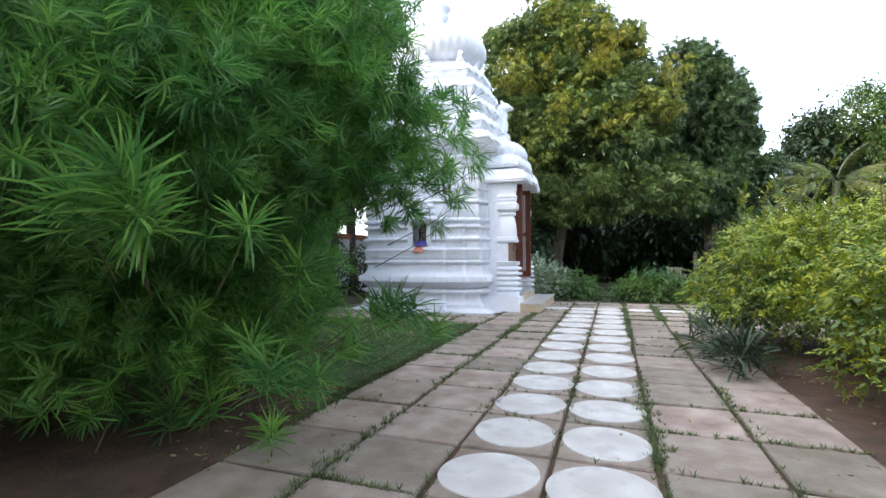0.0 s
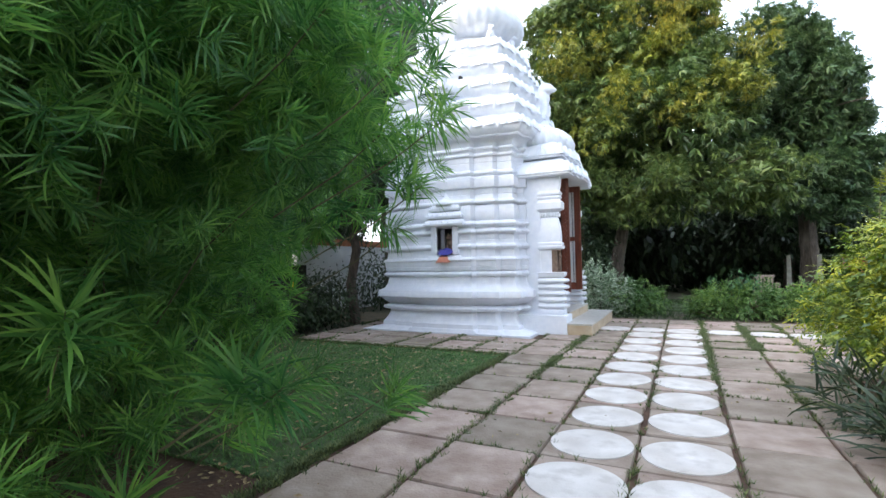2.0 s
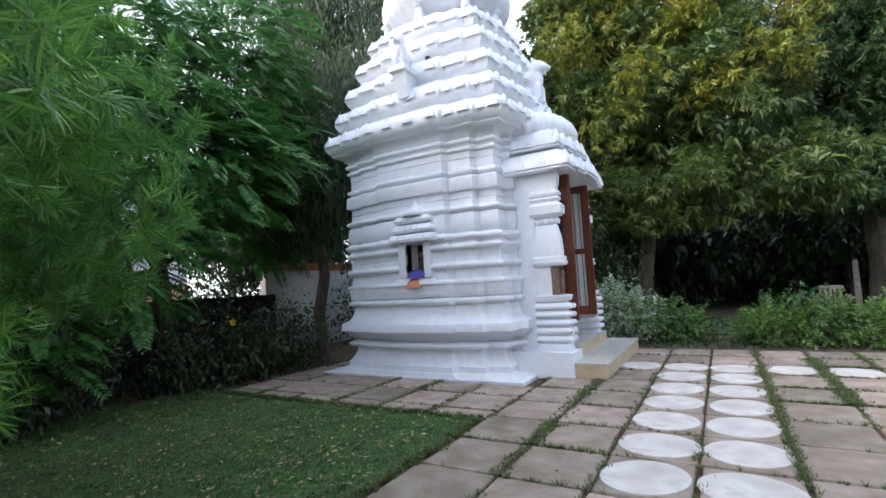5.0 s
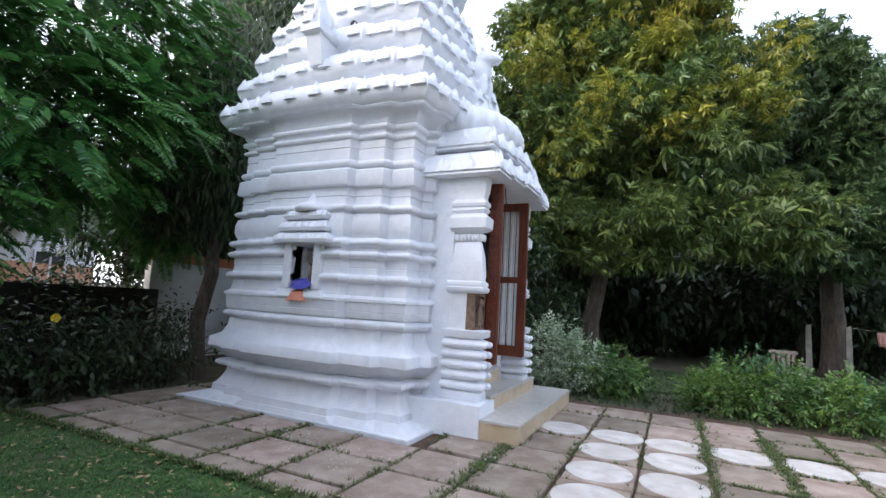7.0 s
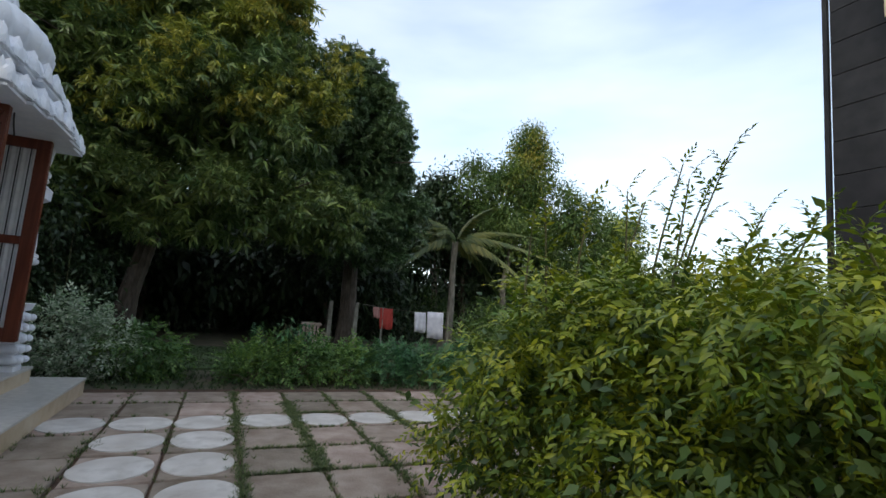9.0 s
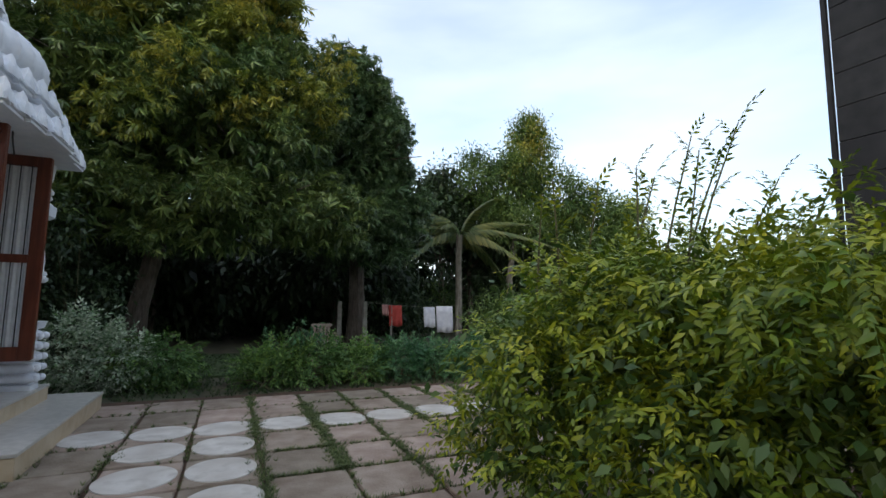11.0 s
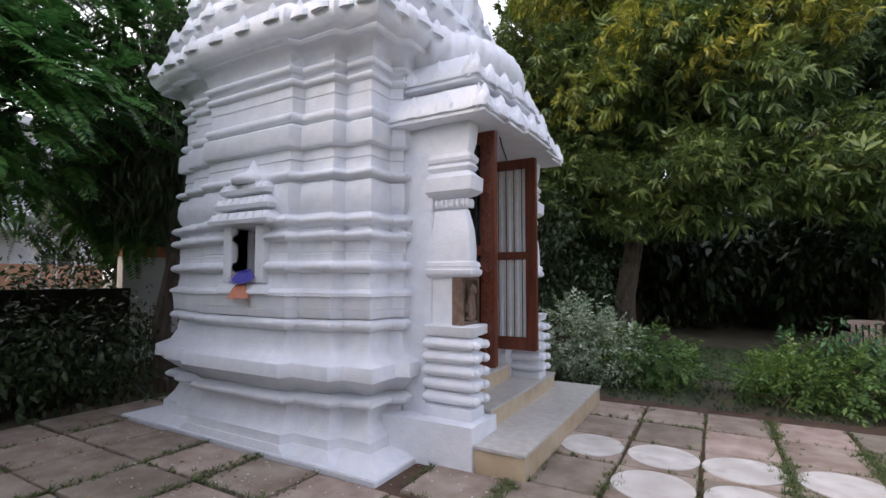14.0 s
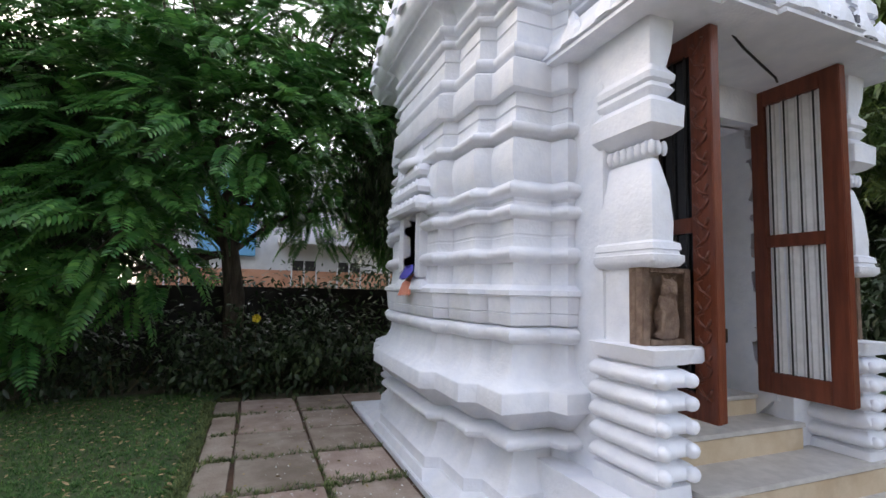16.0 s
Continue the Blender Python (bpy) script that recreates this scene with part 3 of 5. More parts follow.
# wall niche on the south face
part("niche_jamb", box(-4.52, -4.39, 9.42, 9.62, 1.515, 2.065, 0.008), WHITE, shrine)
part("niche_jamb", box(-4.05, -3.93, 9.42, 9.62, 1.515, 2.065, 0.008), WHITE, shrine)
part("niche_sill", loft([[(-4.62, 9.60, 1.415), (-3.86, 9.60, 1.415), (-3.86, 9.40, 1.415), (-4.62, 9.40, 1.415)], [(-4.60, 9.60, 1.505), (-3.88, 9.60, 1.505), (-3.90, 9.44, 1.505), (-4.58, 9.44, 1.505)]]), WHITE, shrine)
for i, (hw, z, h, y) in enumerate(((0.42, 2.065, 0.13, 9.33), (0.375, 2.215, 0.13, 9.36), (0.33, 2.365, 0.12, 9.39))):
    c = bmesh.new()
    loft([[(NX - hw + e, 9.65, z + q), (NX + hw - e, 9.65, z + q), (NX + hw - e, y + e, z + q), (NX - hw + e, y + e, z + q)] for e, q in ((0.05, 0), (0.0, 0.012), (-0.012, 0.05), (0.01, 0.09), (0.05, h))], c)
    can = part("niche_canopy", c, WHITE, shrine)
    for t in range(7):
        m = new("merlon", merlon_mesh)
        m.parent = can
        m.matrix_basis = Matrix.LocRotScale((NX - hw + 0.05 + t * (2 * hw - 0.1) / 6, y + 0.012, z + 0.045), Euler((0.1, 0, 0)), (0.55, 0.5, 0.7))
part("canopy_top", lathe([(0.20, 2.475), (0.22, 2.515), (0.17, 2.565), (0.08, 2.605), (0.05, 2.645), (0.015, 2.725)], (NX, 9.52), 18), WHITE, shrine, smooth=True)
# the back is coloured dark to stand for shade in the recess
part("niche_back", box(-4.39, -4.05, 9.80, 9.84, 1.515, 2.045), DARK, shrine, "dark niche back")
lump_figure(-4.22, 9.74, 1.535, 0.62, 0, "niche_statue", BROWNSTONE)

# ---- porch ----
pw = bmesh.new()
box(-3.0, -2.50, 10.12, 10.46, 0.0, 3.005, 0.006, pw)
part("porch_wall", pw, WHITE, shrine)
part("porch_wall", box(-3.0, -2.50, 11.72, 12.06, 0.0, 3.005, 0.006), WHITE, shrine)
part("porch_ceiling", box(-2.95, -2.02, 10.0, 12.2, 2.98, 3.03), WHITE, shrine)
part("lintel", box(-2.72, -2.58, 10.46, 11.72, 2.72, 2.985), WHITE, shrine)
part("plinth", loft([[(-2.95, 9.90, -0.02), (-1.99, 9.90, -0.02), (-1.99, 10.42, -0.02), (-2.95, 10.42, -0.02)], [(-2.95, 9.92, 0.34), (-2.0, 9.92, 0.34), (-2.0, 10.42, 0.34), (-2.95, 10.42, 0.34)]]), WHITE, shrine)

def pillar(y0, y1, inner):
    """A moulded square pillar: stacked rolls below, a set-back die, a bell capital and brackets above."""
    X0, X1 = -2.53, -2.13
    prof = [(0.05, 0.33), (0.065, 0.36), (0.06, 0.44)]
    for i in range(5):
        z = 0.455 + i * 0.118
        prof += [(0.02, z), (0.052, z + 0.008), (0.074, z + 0.022), (0.086, z + 0.042), (0.082, z + 0.064), (0.066, z + 0.084), (0.044, z + 0.098), (0.022, z + 0.106)]
    prof += [(0.02, 1.045), (0.06, 1.055), (0.075, 1.10), (0.085, 1.135), (0.0, 1.145), (0.0, 1.56), (0.035, 1.575), (0.055, 1.60), (0.055, 1.635), (0.04, 1.64), (0.035, 1.66), (0.045, 1.665), (0.04, 1.70), (0.015, 1.715), (0.018, 1.80), (0.005, 1.95),
             (-0.03, 2.09), (-0.045, 2.105), (-0.025, 2.12), (-0.015, 2.15), (-0.035, 2.185), (-0.04, 2.20), (0.02, 2.225), (0.06, 2.26), (0.065, 2.38), (0.04, 2.40), (0.0, 2.44), (0.015, 2.455), (0.03, 2.48), (0.01, 2.515), (0.03, 2.53), (0.035, 2.565), (0.01, 2.60), (0.0, 2.62), (0.02, 2.75), (0.03, 2.94), (0.03, 2.985)]
    rings = []
    prof = [(e, z + 0.085 * min(1, max(0, (z - 1.72) / 0.4)) * min(1, max(0, (2.94 - z) / 0.3))) for e, z in prof]
    for e, z in prof:
        xe = -2.29 if 1.14 < z < 1.57 else X1 + e
        c = 0.022
        xw, ya, yb = X0 - e * 0.3, y0 - e, y1 + e
        rings.append([(xw, ya, z), (xe - c, ya, z), (xe - 0.3 * c, ya + 0.3 * c, z), (xe, ya + c, z), (xe, yb - c, z), (xe - 0.3 * c, yb - 0.3 * c, z), (xe - c, yb, z), (xw, yb, z)])
    return part("pillar", loft(rings), WHITE, shrine, "moulded white pillar", 42)


kb = bmesh.new()
bmesh.ops.create_uvsphere(kb, u_segments=10, v_segments=6, radius=1)
km = finish(kb, "knob", WHITE, True)
for y0, y1 in ((10.13, 10.26), (11.92, 12.05)):
    south = y0 < 11
    p = pillar(y0, y1, 1)
    # carved stone panel facing the steps, set back beside the die
    ya, yb = (10.11, 10.47) if south else (11.71, 12.07)
    q = bmesh.new()
    box(-2.288, -2.235, ya, yb, 1.14, 1.57, 0.004, q)
    for a, b, c, d in ((ya, ya + 0.05, 1.14, 1.57), (yb - 0.05, yb, 1.14, 1.57), (ya + 0.05, yb - 0.05, 1.14, 1.175), (ya + 0.05, yb - 0.05, 1.54, 1.57)):
        part("panel_frame", box(-2.24, -2.185, a, b, c, d, 0.005), BROWNSTONE, p)
    part("panel", q, BROWNSTONE, p, "carved brown stone panel")
    lump_figure(-2.20, (ya + yb) / 2, 1.172, 0.53, 90, "panel_figure", BROWNSTONE, p, 0.42, 1.0)
    part("panel_ledge", box(-2.50, -2.10, ya - 0.02, yb, 1.05, 1.14, 0.01), WHITE, p)
    # knobs at the front of the lower rolls
    for i in range(5):
        for yy in (y0 - 0.03, y1 + 0.03):
            o = new("knob", km)
            o.parent = p
            o.matrix_basis = Matrix.LocRotScale((-2.045, yy, 0.455 + i * 0.118 + 0.05), None, (0.042, 0.042, 0.04))
    # fluted collar under the capital
    for i in range(6):
        o = new("flute", km)
        o.parent = p
        o.matrix_basis = Matrix.LocRotScale((-2.47 + i * 0.056, y0 + 0.018, 2.235), None, (0.022, 0.022, 0.045))
    for i in range(3):
        o = new("flute", km)
        o.parent = p
        o.matrix_basis = Matrix.LocRotScale((-2.148, y0 + 0.02 + i * 0.045, 2.235), None, (0.02, 0.02, 0.045))
    part("door_jamb", box(-2.56, -2.42, 10.28 if south else 11.69, 10.49 if south else 11.90, 0.385, 2.985, 0.005), WHITE, shrine)

# porch roof: two moulded eaves and a ribbed half dome with a beast above


def porch_ring(x1, hy, z, j=0.05):
    y = PY + 0.03
    return [(-2.95, y - hy, z), (x1, y - hy, z), (x1, y - hy * 0.62, z), (x1 + j, y - hy * 0.62, z), (x1 + j, y - hy * 0.3, z), (x1 + 2 * j, y - hy * 0.3, z), (x1 + 2 * j, y + hy * 0.3, z), (x1 + j, y + hy * 0.3, z), (x1 + j, y + hy * 0.62, z), (x1, y + hy * 0.62, z), (x1, y + hy, z), (-2.95, y + hy, z)]


def porch_tier(x1, hy, z, h):
    prof = [(-0.06, z - 0.01), (0, z), (0, z + 0.022), (-0.012, z + 0.026), (-0.012, z + 0.036), (0.012, z + 0.04), (0.012, z + 0.062), (-0.01, z + 0.068), (-0.012, z + 0.09), (-0.04, z + 0.45 * h), (-0.10, z + 0.75 * h), (-0.16, z + 0.9 * h), (-0.26, z + h)]
    return part("porch_eave", loft([porch_ring(x1 + e, hy + e, q) for e, q in prof]), WHITE, shrine, "", 42)


for x1, hy, z, h in ((-1.89, 1.16, 2.975, 0.34), (-2.04, 1.0, 3.345, 0.34)):
    ev = porch_tier(x1, hy, z, h)
    y = PY + 0.03
    for u, dx in ((-0.93, 0), (-0.66, 0.02), (-0.40, 0.06), (-0.14, 0.10), (0.14, 0.10), (0.40, 0.06), (0.66, 0.02), (0.93, 0)):
        m = new("merlon", merlon_mesh)
        m.parent = ev
        m.matrix_basis = Matrix.LocRotScale((x1 + dx - 0.012, y + u * hy, z + 0.058), Euler((-0.10, 0, math.pi / 2)), (1.25, 1.0, 2.0))
    for side in (-1, 1):
        for i in range(3):
            m = new("merlon", merlon_mesh)
            m.parent = ev
            m.matrix_basis = Matrix.LocRotScale((x1 - 0.068 - i * 0.33, y + side * (hy - 0.012), z + 0.058), Euler((-0.10, 0, 0 if side < 0 else math.pi)), (1.25, 1.0, 2.0))
hd = [(0.86, 3.62), (0.95, 3.68), (0.97, 3.80), (0.90, 3.93), (0.74, 4.04), (0.5, 4.12), (0.34, 4.22), (0.28, 4.40)]
dome_bm = lathe(hd, (0, 0), 120, 30, 0.06)
bmesh.ops.transform(dome_bm, matrix=Matrix.LocRotScale((-2.78, PY, 0), None, (0.80, 1.0, 1.0)), verts=dome_bm.verts)
part("porch_dome", dome_bm, WHITE, shrine, "ribbed half dome over the porch", smooth=True)
lump_figure(-2.74, PY, 4.36, 1.22, 90, thin=0.95, flat=1.15)

# faded lettering on the porch eave
for row, (z, y0, y1, n) in enumerate(((3.065, 11.22, 11.46, 4), (3.019, 10.98, 11.70, 13))):
    sx = -1.89 + 0.10 + (0.0125 if row else -0.006)
    for i in range(n):
        y = y0 + (y1 - y0) * i / n
        xx = sx if abs(y - PY) < 0.34 else sx - 0.05
        part("lettering", box(xx - 0.02, xx + 0.002, y, y + (y1 - y0) / n * 0.55, z, z + (0.045 if row == 0 else 0.012)), INK, shrine)

# steps
for name, x1, x0, y0, y1, z0, z1 in (("lower_step", -1.56, -2.35, 9.94, 12.68, -0.03, 0.205), ("upper_step", -2.04, -2.75, 10.38, 12.34, 0.0, 0.385), ("threshold", -2.38, -4.0, 10.46, 11.72, 0.36, 0.56), ("inner_step", -2.66, -4.8, 10.505, 11.655, 0.5, 0.70)):
    s = part(name, box(x0, x1, y0, y1, z0, z1 - 0.03, 0.006), RISER, shrine, "buff sandstone step block")
    part("tread", box(x0, x1 + 0.012, y0 - 0.012, y1 + 0.012, z1 - 0.03, z1, 0.005), STEPSTONE, s, "grey polished stone tread")

# doors: glazed and barred teak leaves standing open


def door_leaf(y, carved):
    x0, x1, z0, z1 = -2.64, -2.04, 0.73, 2.97
    sw = 0.14 if carved else 0.115
    t = 0.045
    bm = bmesh.new()
    box(x0, x0 + 0.10, y - t / 2, y + t / 2, z0, z1, 0.006, bm)
    box(x1 - sw, x1, y - t / 2, y + t / 2, z0, z1, 0.006, bm)
    for a, b in ((z0, z0 + 0.15), (1.78, 1.87), (z1 - 0.12, z1)):
        box(x0 + 0.10, x1 - sw, y - t / 2 + 0.003, y + t / 2 - 0.003, a, b, 0.004, bm)
    box(x1 - 0.02, x1 + 0.015, y - t / 2 - 0.012, y + t / 2 + 0.012, z0 + 0.01, z1 - 0.01, 0.005, bm)
    lf = part("door_leaf", bm, WOOD, shrine, "open varnished teak door leaf")
    for i in range(4):
        x = x0 + 0.145 + i * (x1 - sw - x0 - 0.19) / 3
        part("bar", lathe([(0.006, z0 + 0.15), (0.006, z1 - 0.12)], (x, y - 0.008), 8), IRON, lf, "thin iron bar")
    if carved:
        part("glass_pane", box(x0 + 0.09, x1 - sw + 0.01, y + 0.006, y + 0.012, z0 + 0.14, z1 - 0.11), PANE, lf, "dark reflecting glass")
        cv = bmesh.new()
        for i in range(22):
            z = z0 + 0.12 + i * 0.094
            s = 1 if i % 2 else -1
            tube([(x1 - 0.068 - 0.04 * s, y - t / 2, z), (x1 - 0.068 + 0.02 * s, y - t / 2 - 0.008, z + 0.035), (x1 - 0.068 + 0.045 * s, y - t / 2 - 0.004, z + 0.075), (x1 - 0.068 + 0.01 * s, y - t / 2, z + 0.09)], [0.006, 0.011, 0.010, 0.004], 6, cv)
            tube([(x1 - 0.068, y - t / 2, z), (x1 - 0.068 - 0.045 * s, y - t / 2 - 0.006, z + 0.06)], [0.004, 0.012], 6, cv)
        part("carving", cv, WOOD, lf, "carved creeper on the stile", True)
    else:
        cb = bmesh.new()
        n, rows = 60, []
        for z in (z0 + 0.13, 1.8, z1 - 0.10):
            rows.append([cb.verts.new((x0 + 0.09 + i * (x1 - sw - x0 - 0.07) / n, y + 0.012 + 0.009 * math.sin(i * 0.9) + 0.005 * math.sin(i * 0.37 + z), z)) for i in range(n + 1)])
        for a, b in zip(rows, rows[1:]):
            for i in range(n):
                cb.faces.new((a[i], a[i + 1], b[i + 1], b[i]))
        part("curtain", cb, CURTAIN, lf, "white pleated net curtain", True)
    return lf


door_leaf(10.50, True)
door_leaf(11.67, False)
part("cable", tube([(-2.06, 10.64, 2.983), (-2.075, 10.72, 2.970), (-2.136, 10.90, 2.953), (-2.223, 11.18, 2.945), (-2.29, 11.42, 2.930), (-2.31, 11.47, 2.915)], [0.008] * 6, 6), IRON, shrine, "loose black cable under the porch ceiling", True)
part("socket", box(-2.95, -2.88, 11.635, 11.662, 1.05, 1.16, 0.004), IRON, shrine)

# offering cloths lying on the niche sill
cloth = thing("offering_cloth", (-4.22, 9.45, 1.505), "blue pleated and orange offering cloths on the niche sill", "cloth")
for nm, mt, spread_k, drop, fx, ln, n in (("blue_fold", BLUE, 1.05, 0.04, -4.20, 0.20, 9), ("orange_fold", ORANGE, 1.35, 0.20, -4.25, 0.15, 7)):
    cb = bmesh.new()
    for i in range(n):
        a = -spread_k + 2 * spread_k * i / (n - 1)
        b0 = Vector((fx, 9.50, 1.645 if nm == "blue_fold" else 1.565))
        e = b0 + Vector((math.sin(a) * ln, -0.09 - 0.03 * math.cos(a), -drop + 0.0 * i - (0.10 if nm == "blue_fold" else 0.0) * abs(math.cos(a))))
        s = Vector((math.cos(a), 0.2, 0.35)) * 0.028
        va = [cb.verts.new(p) for p in (b0 - s * 0.4, b0 + s * 0.4, b0.lerp(e, 0.55) + s + Vector((0, -0.025, 0.02)), b0.lerp(e, 0.55) - s + Vector((0, -0.025, 0.02)), e + s * 1.2, e - s * 1.2)]
        cb.faces.new((va[0], va[1], va[2], va[3]))
        cb.faces.new((va[3], va[2], va[4], va[5]))
    o = part(nm, cb, mt, cloth)
    sol = o.modifiers.new("thick", "SOLIDIFY")
    sol.thickness = 0.006

# ---- plants ----
rng = np.random.default_rng(7)
OBLONG = small_leaf(0.34, 0.25)
OVATE = leaf(0.40, 0.28)
LANCE = small_leaf(0.18, 0.35)
ROUND = small_leaf(0.52, 0.2)


def rosette(rng, n=10, width=0.24, droop=0.35, template=None):
    """Long leaves hanging round the end of a twig that points along +x, one unit long each."""
    items = []
    for i in range(n):
        a = i * 2.4 + rng.uniform(-0.3, 0.3)
        tilt = rng.uniform(0.55, 1.35)
        d = np.array([[math.cos(tilt), math.sin(tilt) * math.cos(a), math.sin(tilt) * math.sin(a) - 0.35]])
        items.append((template or small_leaf(width, droop), frames_along(d, 0.3, np.array([rng.uniform(0.75, 1.15)]), rng)[0], (-0.5 * i / n, 0, 0)))
    return join_templates(items)


def sprig(rng, n=9, length=2.6, width=0.38, droop=0.4, template=None):
    """A leafy twig along +x with leaves in turn on both sides, each about one unit long."""
    items = []
    for i in range(n):
        t = i / (n - 1)
        side = 1 if i % 2 else -1
        d = np.array([[0.55 + 0.7 * t, side * (1.0 - 0.5 * t), rng.uniform(-0.45, 0.25)]])
        items.append((template or leaf(width, droop, 0.12), frames_along(d, 0.35, np.array([(1.0 - 0.35 * t) * rng.uniform(0.8, 1.15)]), rng)[0], (length * t, 0, 0.25 * t - 0.55 * t * t)))
    items.append((([(0, 0.02, 0), (0, -0.02, 0), (length, 0.01, -0.3), (length, -0.01, -0.3)], [(0, 1, 3, 2)]), np.eye(3), (0, 0, 0)))
    return join_templates(items)


ROSETTE = rosette(np.random.default_rng(31), 10, 0.26, 0.4)
SPRIG = sprig(np.random.default_rng(32))
SPRIG_SMALL = sprig(np.random.default_rng(33), 8, 2.2, 0.42, 0.3, small_leaf(0.44, 0.25))


def shrub(name, loc, lobes, clusters, per, size, template, material, label, category="shrub", stems=6, bark=TWIG, r0=0.02, **kw):
    """Woody stems from the ground and a crown of leafy sprigs."""
    t = thing(name, loc, label, category)
    for i in range(stems):
        l = lobes[i % len(lobes)]
        c = Vector(l[:3]) + Vector(rng.normal(0, 0.35, 3) * np.array(l[3:6]))
        b = Vector(loc) + Vector((rng.normal(0, 0.12), rng.normal(0, 0.12), -0.05))
        bm = bmesh.new()
        tube([b, b.lerp(c, 0.5) + Vector((rng.normal(0, 0.08), rng.normal(0, 0.08), 0.08)), c], [r0, r0 * 0.75, r0 * 0.3], 6, bm)
        part("stem", bm, bark, t)
    crown("crown", lobes, clusters, per, size, template, material, t, rng, **kw)
    return t


# tall shrub with whorls of narrow drooping leaves beside the path
WHORLS = [whorl(np.random.default_rng(k), 34, 1.0, 0.042, 0.6) for k in range(3)]
tall = thing("narrow_leaf_shrub", (-3.1, 2.6, 0), "tall dark green shrub with whorls of narrow drooping leaves", "shrub")
tall_lobes = [(-2.9, 2.3, 2.6, 1.5, 1.5, 1.3), (-2.25, 3.3, 2.3, 1.1, 0.85, 0.75), (-3.8, 3.4, 2.9, 1.5, 1.4, 1.6), (-2.6, 1.2, 2.2, 0.9, 0.8, 1.0), (-3.9, 1.4, 2.4, 1.2, 1.2, 1.1), (-4.6, 4.6, 2.7, 1.3, 1.3, 1.5),
              (-3.6, 2.6, 4.0, 1.5, 1.5, 1.1), (-2.45, 2.7, 3.2, 1.0, 1.0, 0.8), (-4.2, 2.4, 0.9, 1.0, 1.2, 0.9), (-3.6, 3.6, 1.1, 0.8, 0.8, 0.7), (-4.6, 1.3, 0.8, 0.9, 0.9, 0.7), (-4.9, 3.4, 1.2, 0.9, 1.0, 1.0), (-3.3, 1.5, 0.75, 0.7, 0.6, 0.6), (-4.1, 0.7, 0.9, 0.9, 0.9, 0.8), (-2.9, 2.4, 0.9, 0.6, 0.6, 0.7)]
for i, l in enumerate(tall_lobes):
    b = Vector((-3.2 + rng.normal(0, 0.35), 2.6 + rng.normal(0, 0.45), -0.05))
    c = Vector(l[:3]) + Vector(rng.normal(0, 0.4, 3) * np.array(l[3:6]))
    part("stem", tube([b, b.lerp(c, 0.55) + Vector((0, 0, 0.3)), c], [0.008, 0.004, 0.002], 6), TWIG, tall)
for k, w in enumerate(WHORLS):
    p, d = lobed_points(tall_lobes, 2800, rng, 0.12)
    v = d * 0.8 + rng.normal(0, 0.45, d.shape) + np.array([0, 0, 0.35])
    spread("crown", w, frames_along(v, 1.5, 0.155 * rng.uniform(0.75, 1.25, len(p)), rng), p, LEAF_WHORL, tall)
# single whorls at the shrub's edge, low and near the path
near_bm_meshes = []
NEAR = [whorl(np.random.default_rng(20 + k), 64, 1.0, 0.036, 0.55, 0.75) for k in range(3)]
for k, w in enumerate(NEAR):
    vv, ff = w
    near_bm_meshes.append(mesh_of("leaf_whorl", np.asarray(vv), np.concatenate([np.asarray(f) for f in ff]), np.array([len(f) for f in ff]), LEAF_WHORL))
SPOTS = [(-1.80, 0.55, 1.62, 0.30, 70), (-1.92, 0.68, 1.48, 0.28, 35), (-1.80, 0.62, 1.42, 0.25, 15), (-1.98, 0.50, 1.52, 0.27, 60), (-1.48, 0.88, 1.40, 0.20, 30), (-1.42, 0.95, 0.78, 0.20, 65), (-1.60, 1.05, 0.85, 0.20, 50), (-1.28, 1.10, 0.72, 0.17, 40), (-1.46, 2.30, 0.95, 0.26, 65), (-1.32, 2.34, 0.92, 0.22, 40), (-1.62, 2.42, 0.90, 0.26, 50), (-1.36, 1.55, 0.90, 0.16, 30), (-2.05, 1.72, 0.2, 0.20, 75), (-2.75, 1.9, 0.28, 0.28, 70), (-2.9, 1.72, 0.26, 0.28, 80),
         (-2.35, 2.4, 0.30, 0.30, 75), (-2.9, 2.75, 0.62, 0.34, 70), (-2.35, 2.75, 0.85, 0.32, 70), (-2.25, 3.0, 0.55, 0.30, 60), (-2.0, 3.3, 0.75, 0.26, 45), (-1.35, 3.05, 2.0, 0.30, 15), (-1.05, 3.1, 2.02, 0.28, 5),
         (-1.25, 3.25, 1.75, 0.28, -10), (-1.15, 2.9, 2.25, 0.30, 20), (-1.5, 3.4, 1.55, 0.28, 0), (-1.45, 2.75, 2.5, 0.30, 30), (-2.0, 2.0, 1.2, 0.30, 50), (-1.6, 3.55, 0.62, 0.26, 60)]
for i, (x, y, z, s, up) in enumerate(SPOTS):
    o = new("leaf_whorl", near_bm_meshes[i % 3])
    adopt(o, tall)
    yaw = math.degrees(math.atan2(y - 2.6, x + 3.1)) + rng.uniform(-20, 20)
    o.matrix_basis = pose(x, y, z, 0, -up, yaw) @ Matrix.Scale(s * (0.68 if y > 1.7 and z > 1.2 else 1.0), 4)
for x, y, z, s, up in SPOTS:
    e = Vector((x, y, z))
    b = Vector((-3.1 + 0.75 * (x + 3.1) - 0.2, 2.6 + 0.75 * (y - 2.6), max(0.0, z - 0.25 - 0.5 * s))) if z > 0.5 else Vector((x - 0.02, y + 0.03, -0.04))
    part("twig", tube([b, b.lerp(e, 0.6) - Vector((0, 0, 0.03)), e], [0.005, 0.004, 0.003], 6), TWIG, tall)

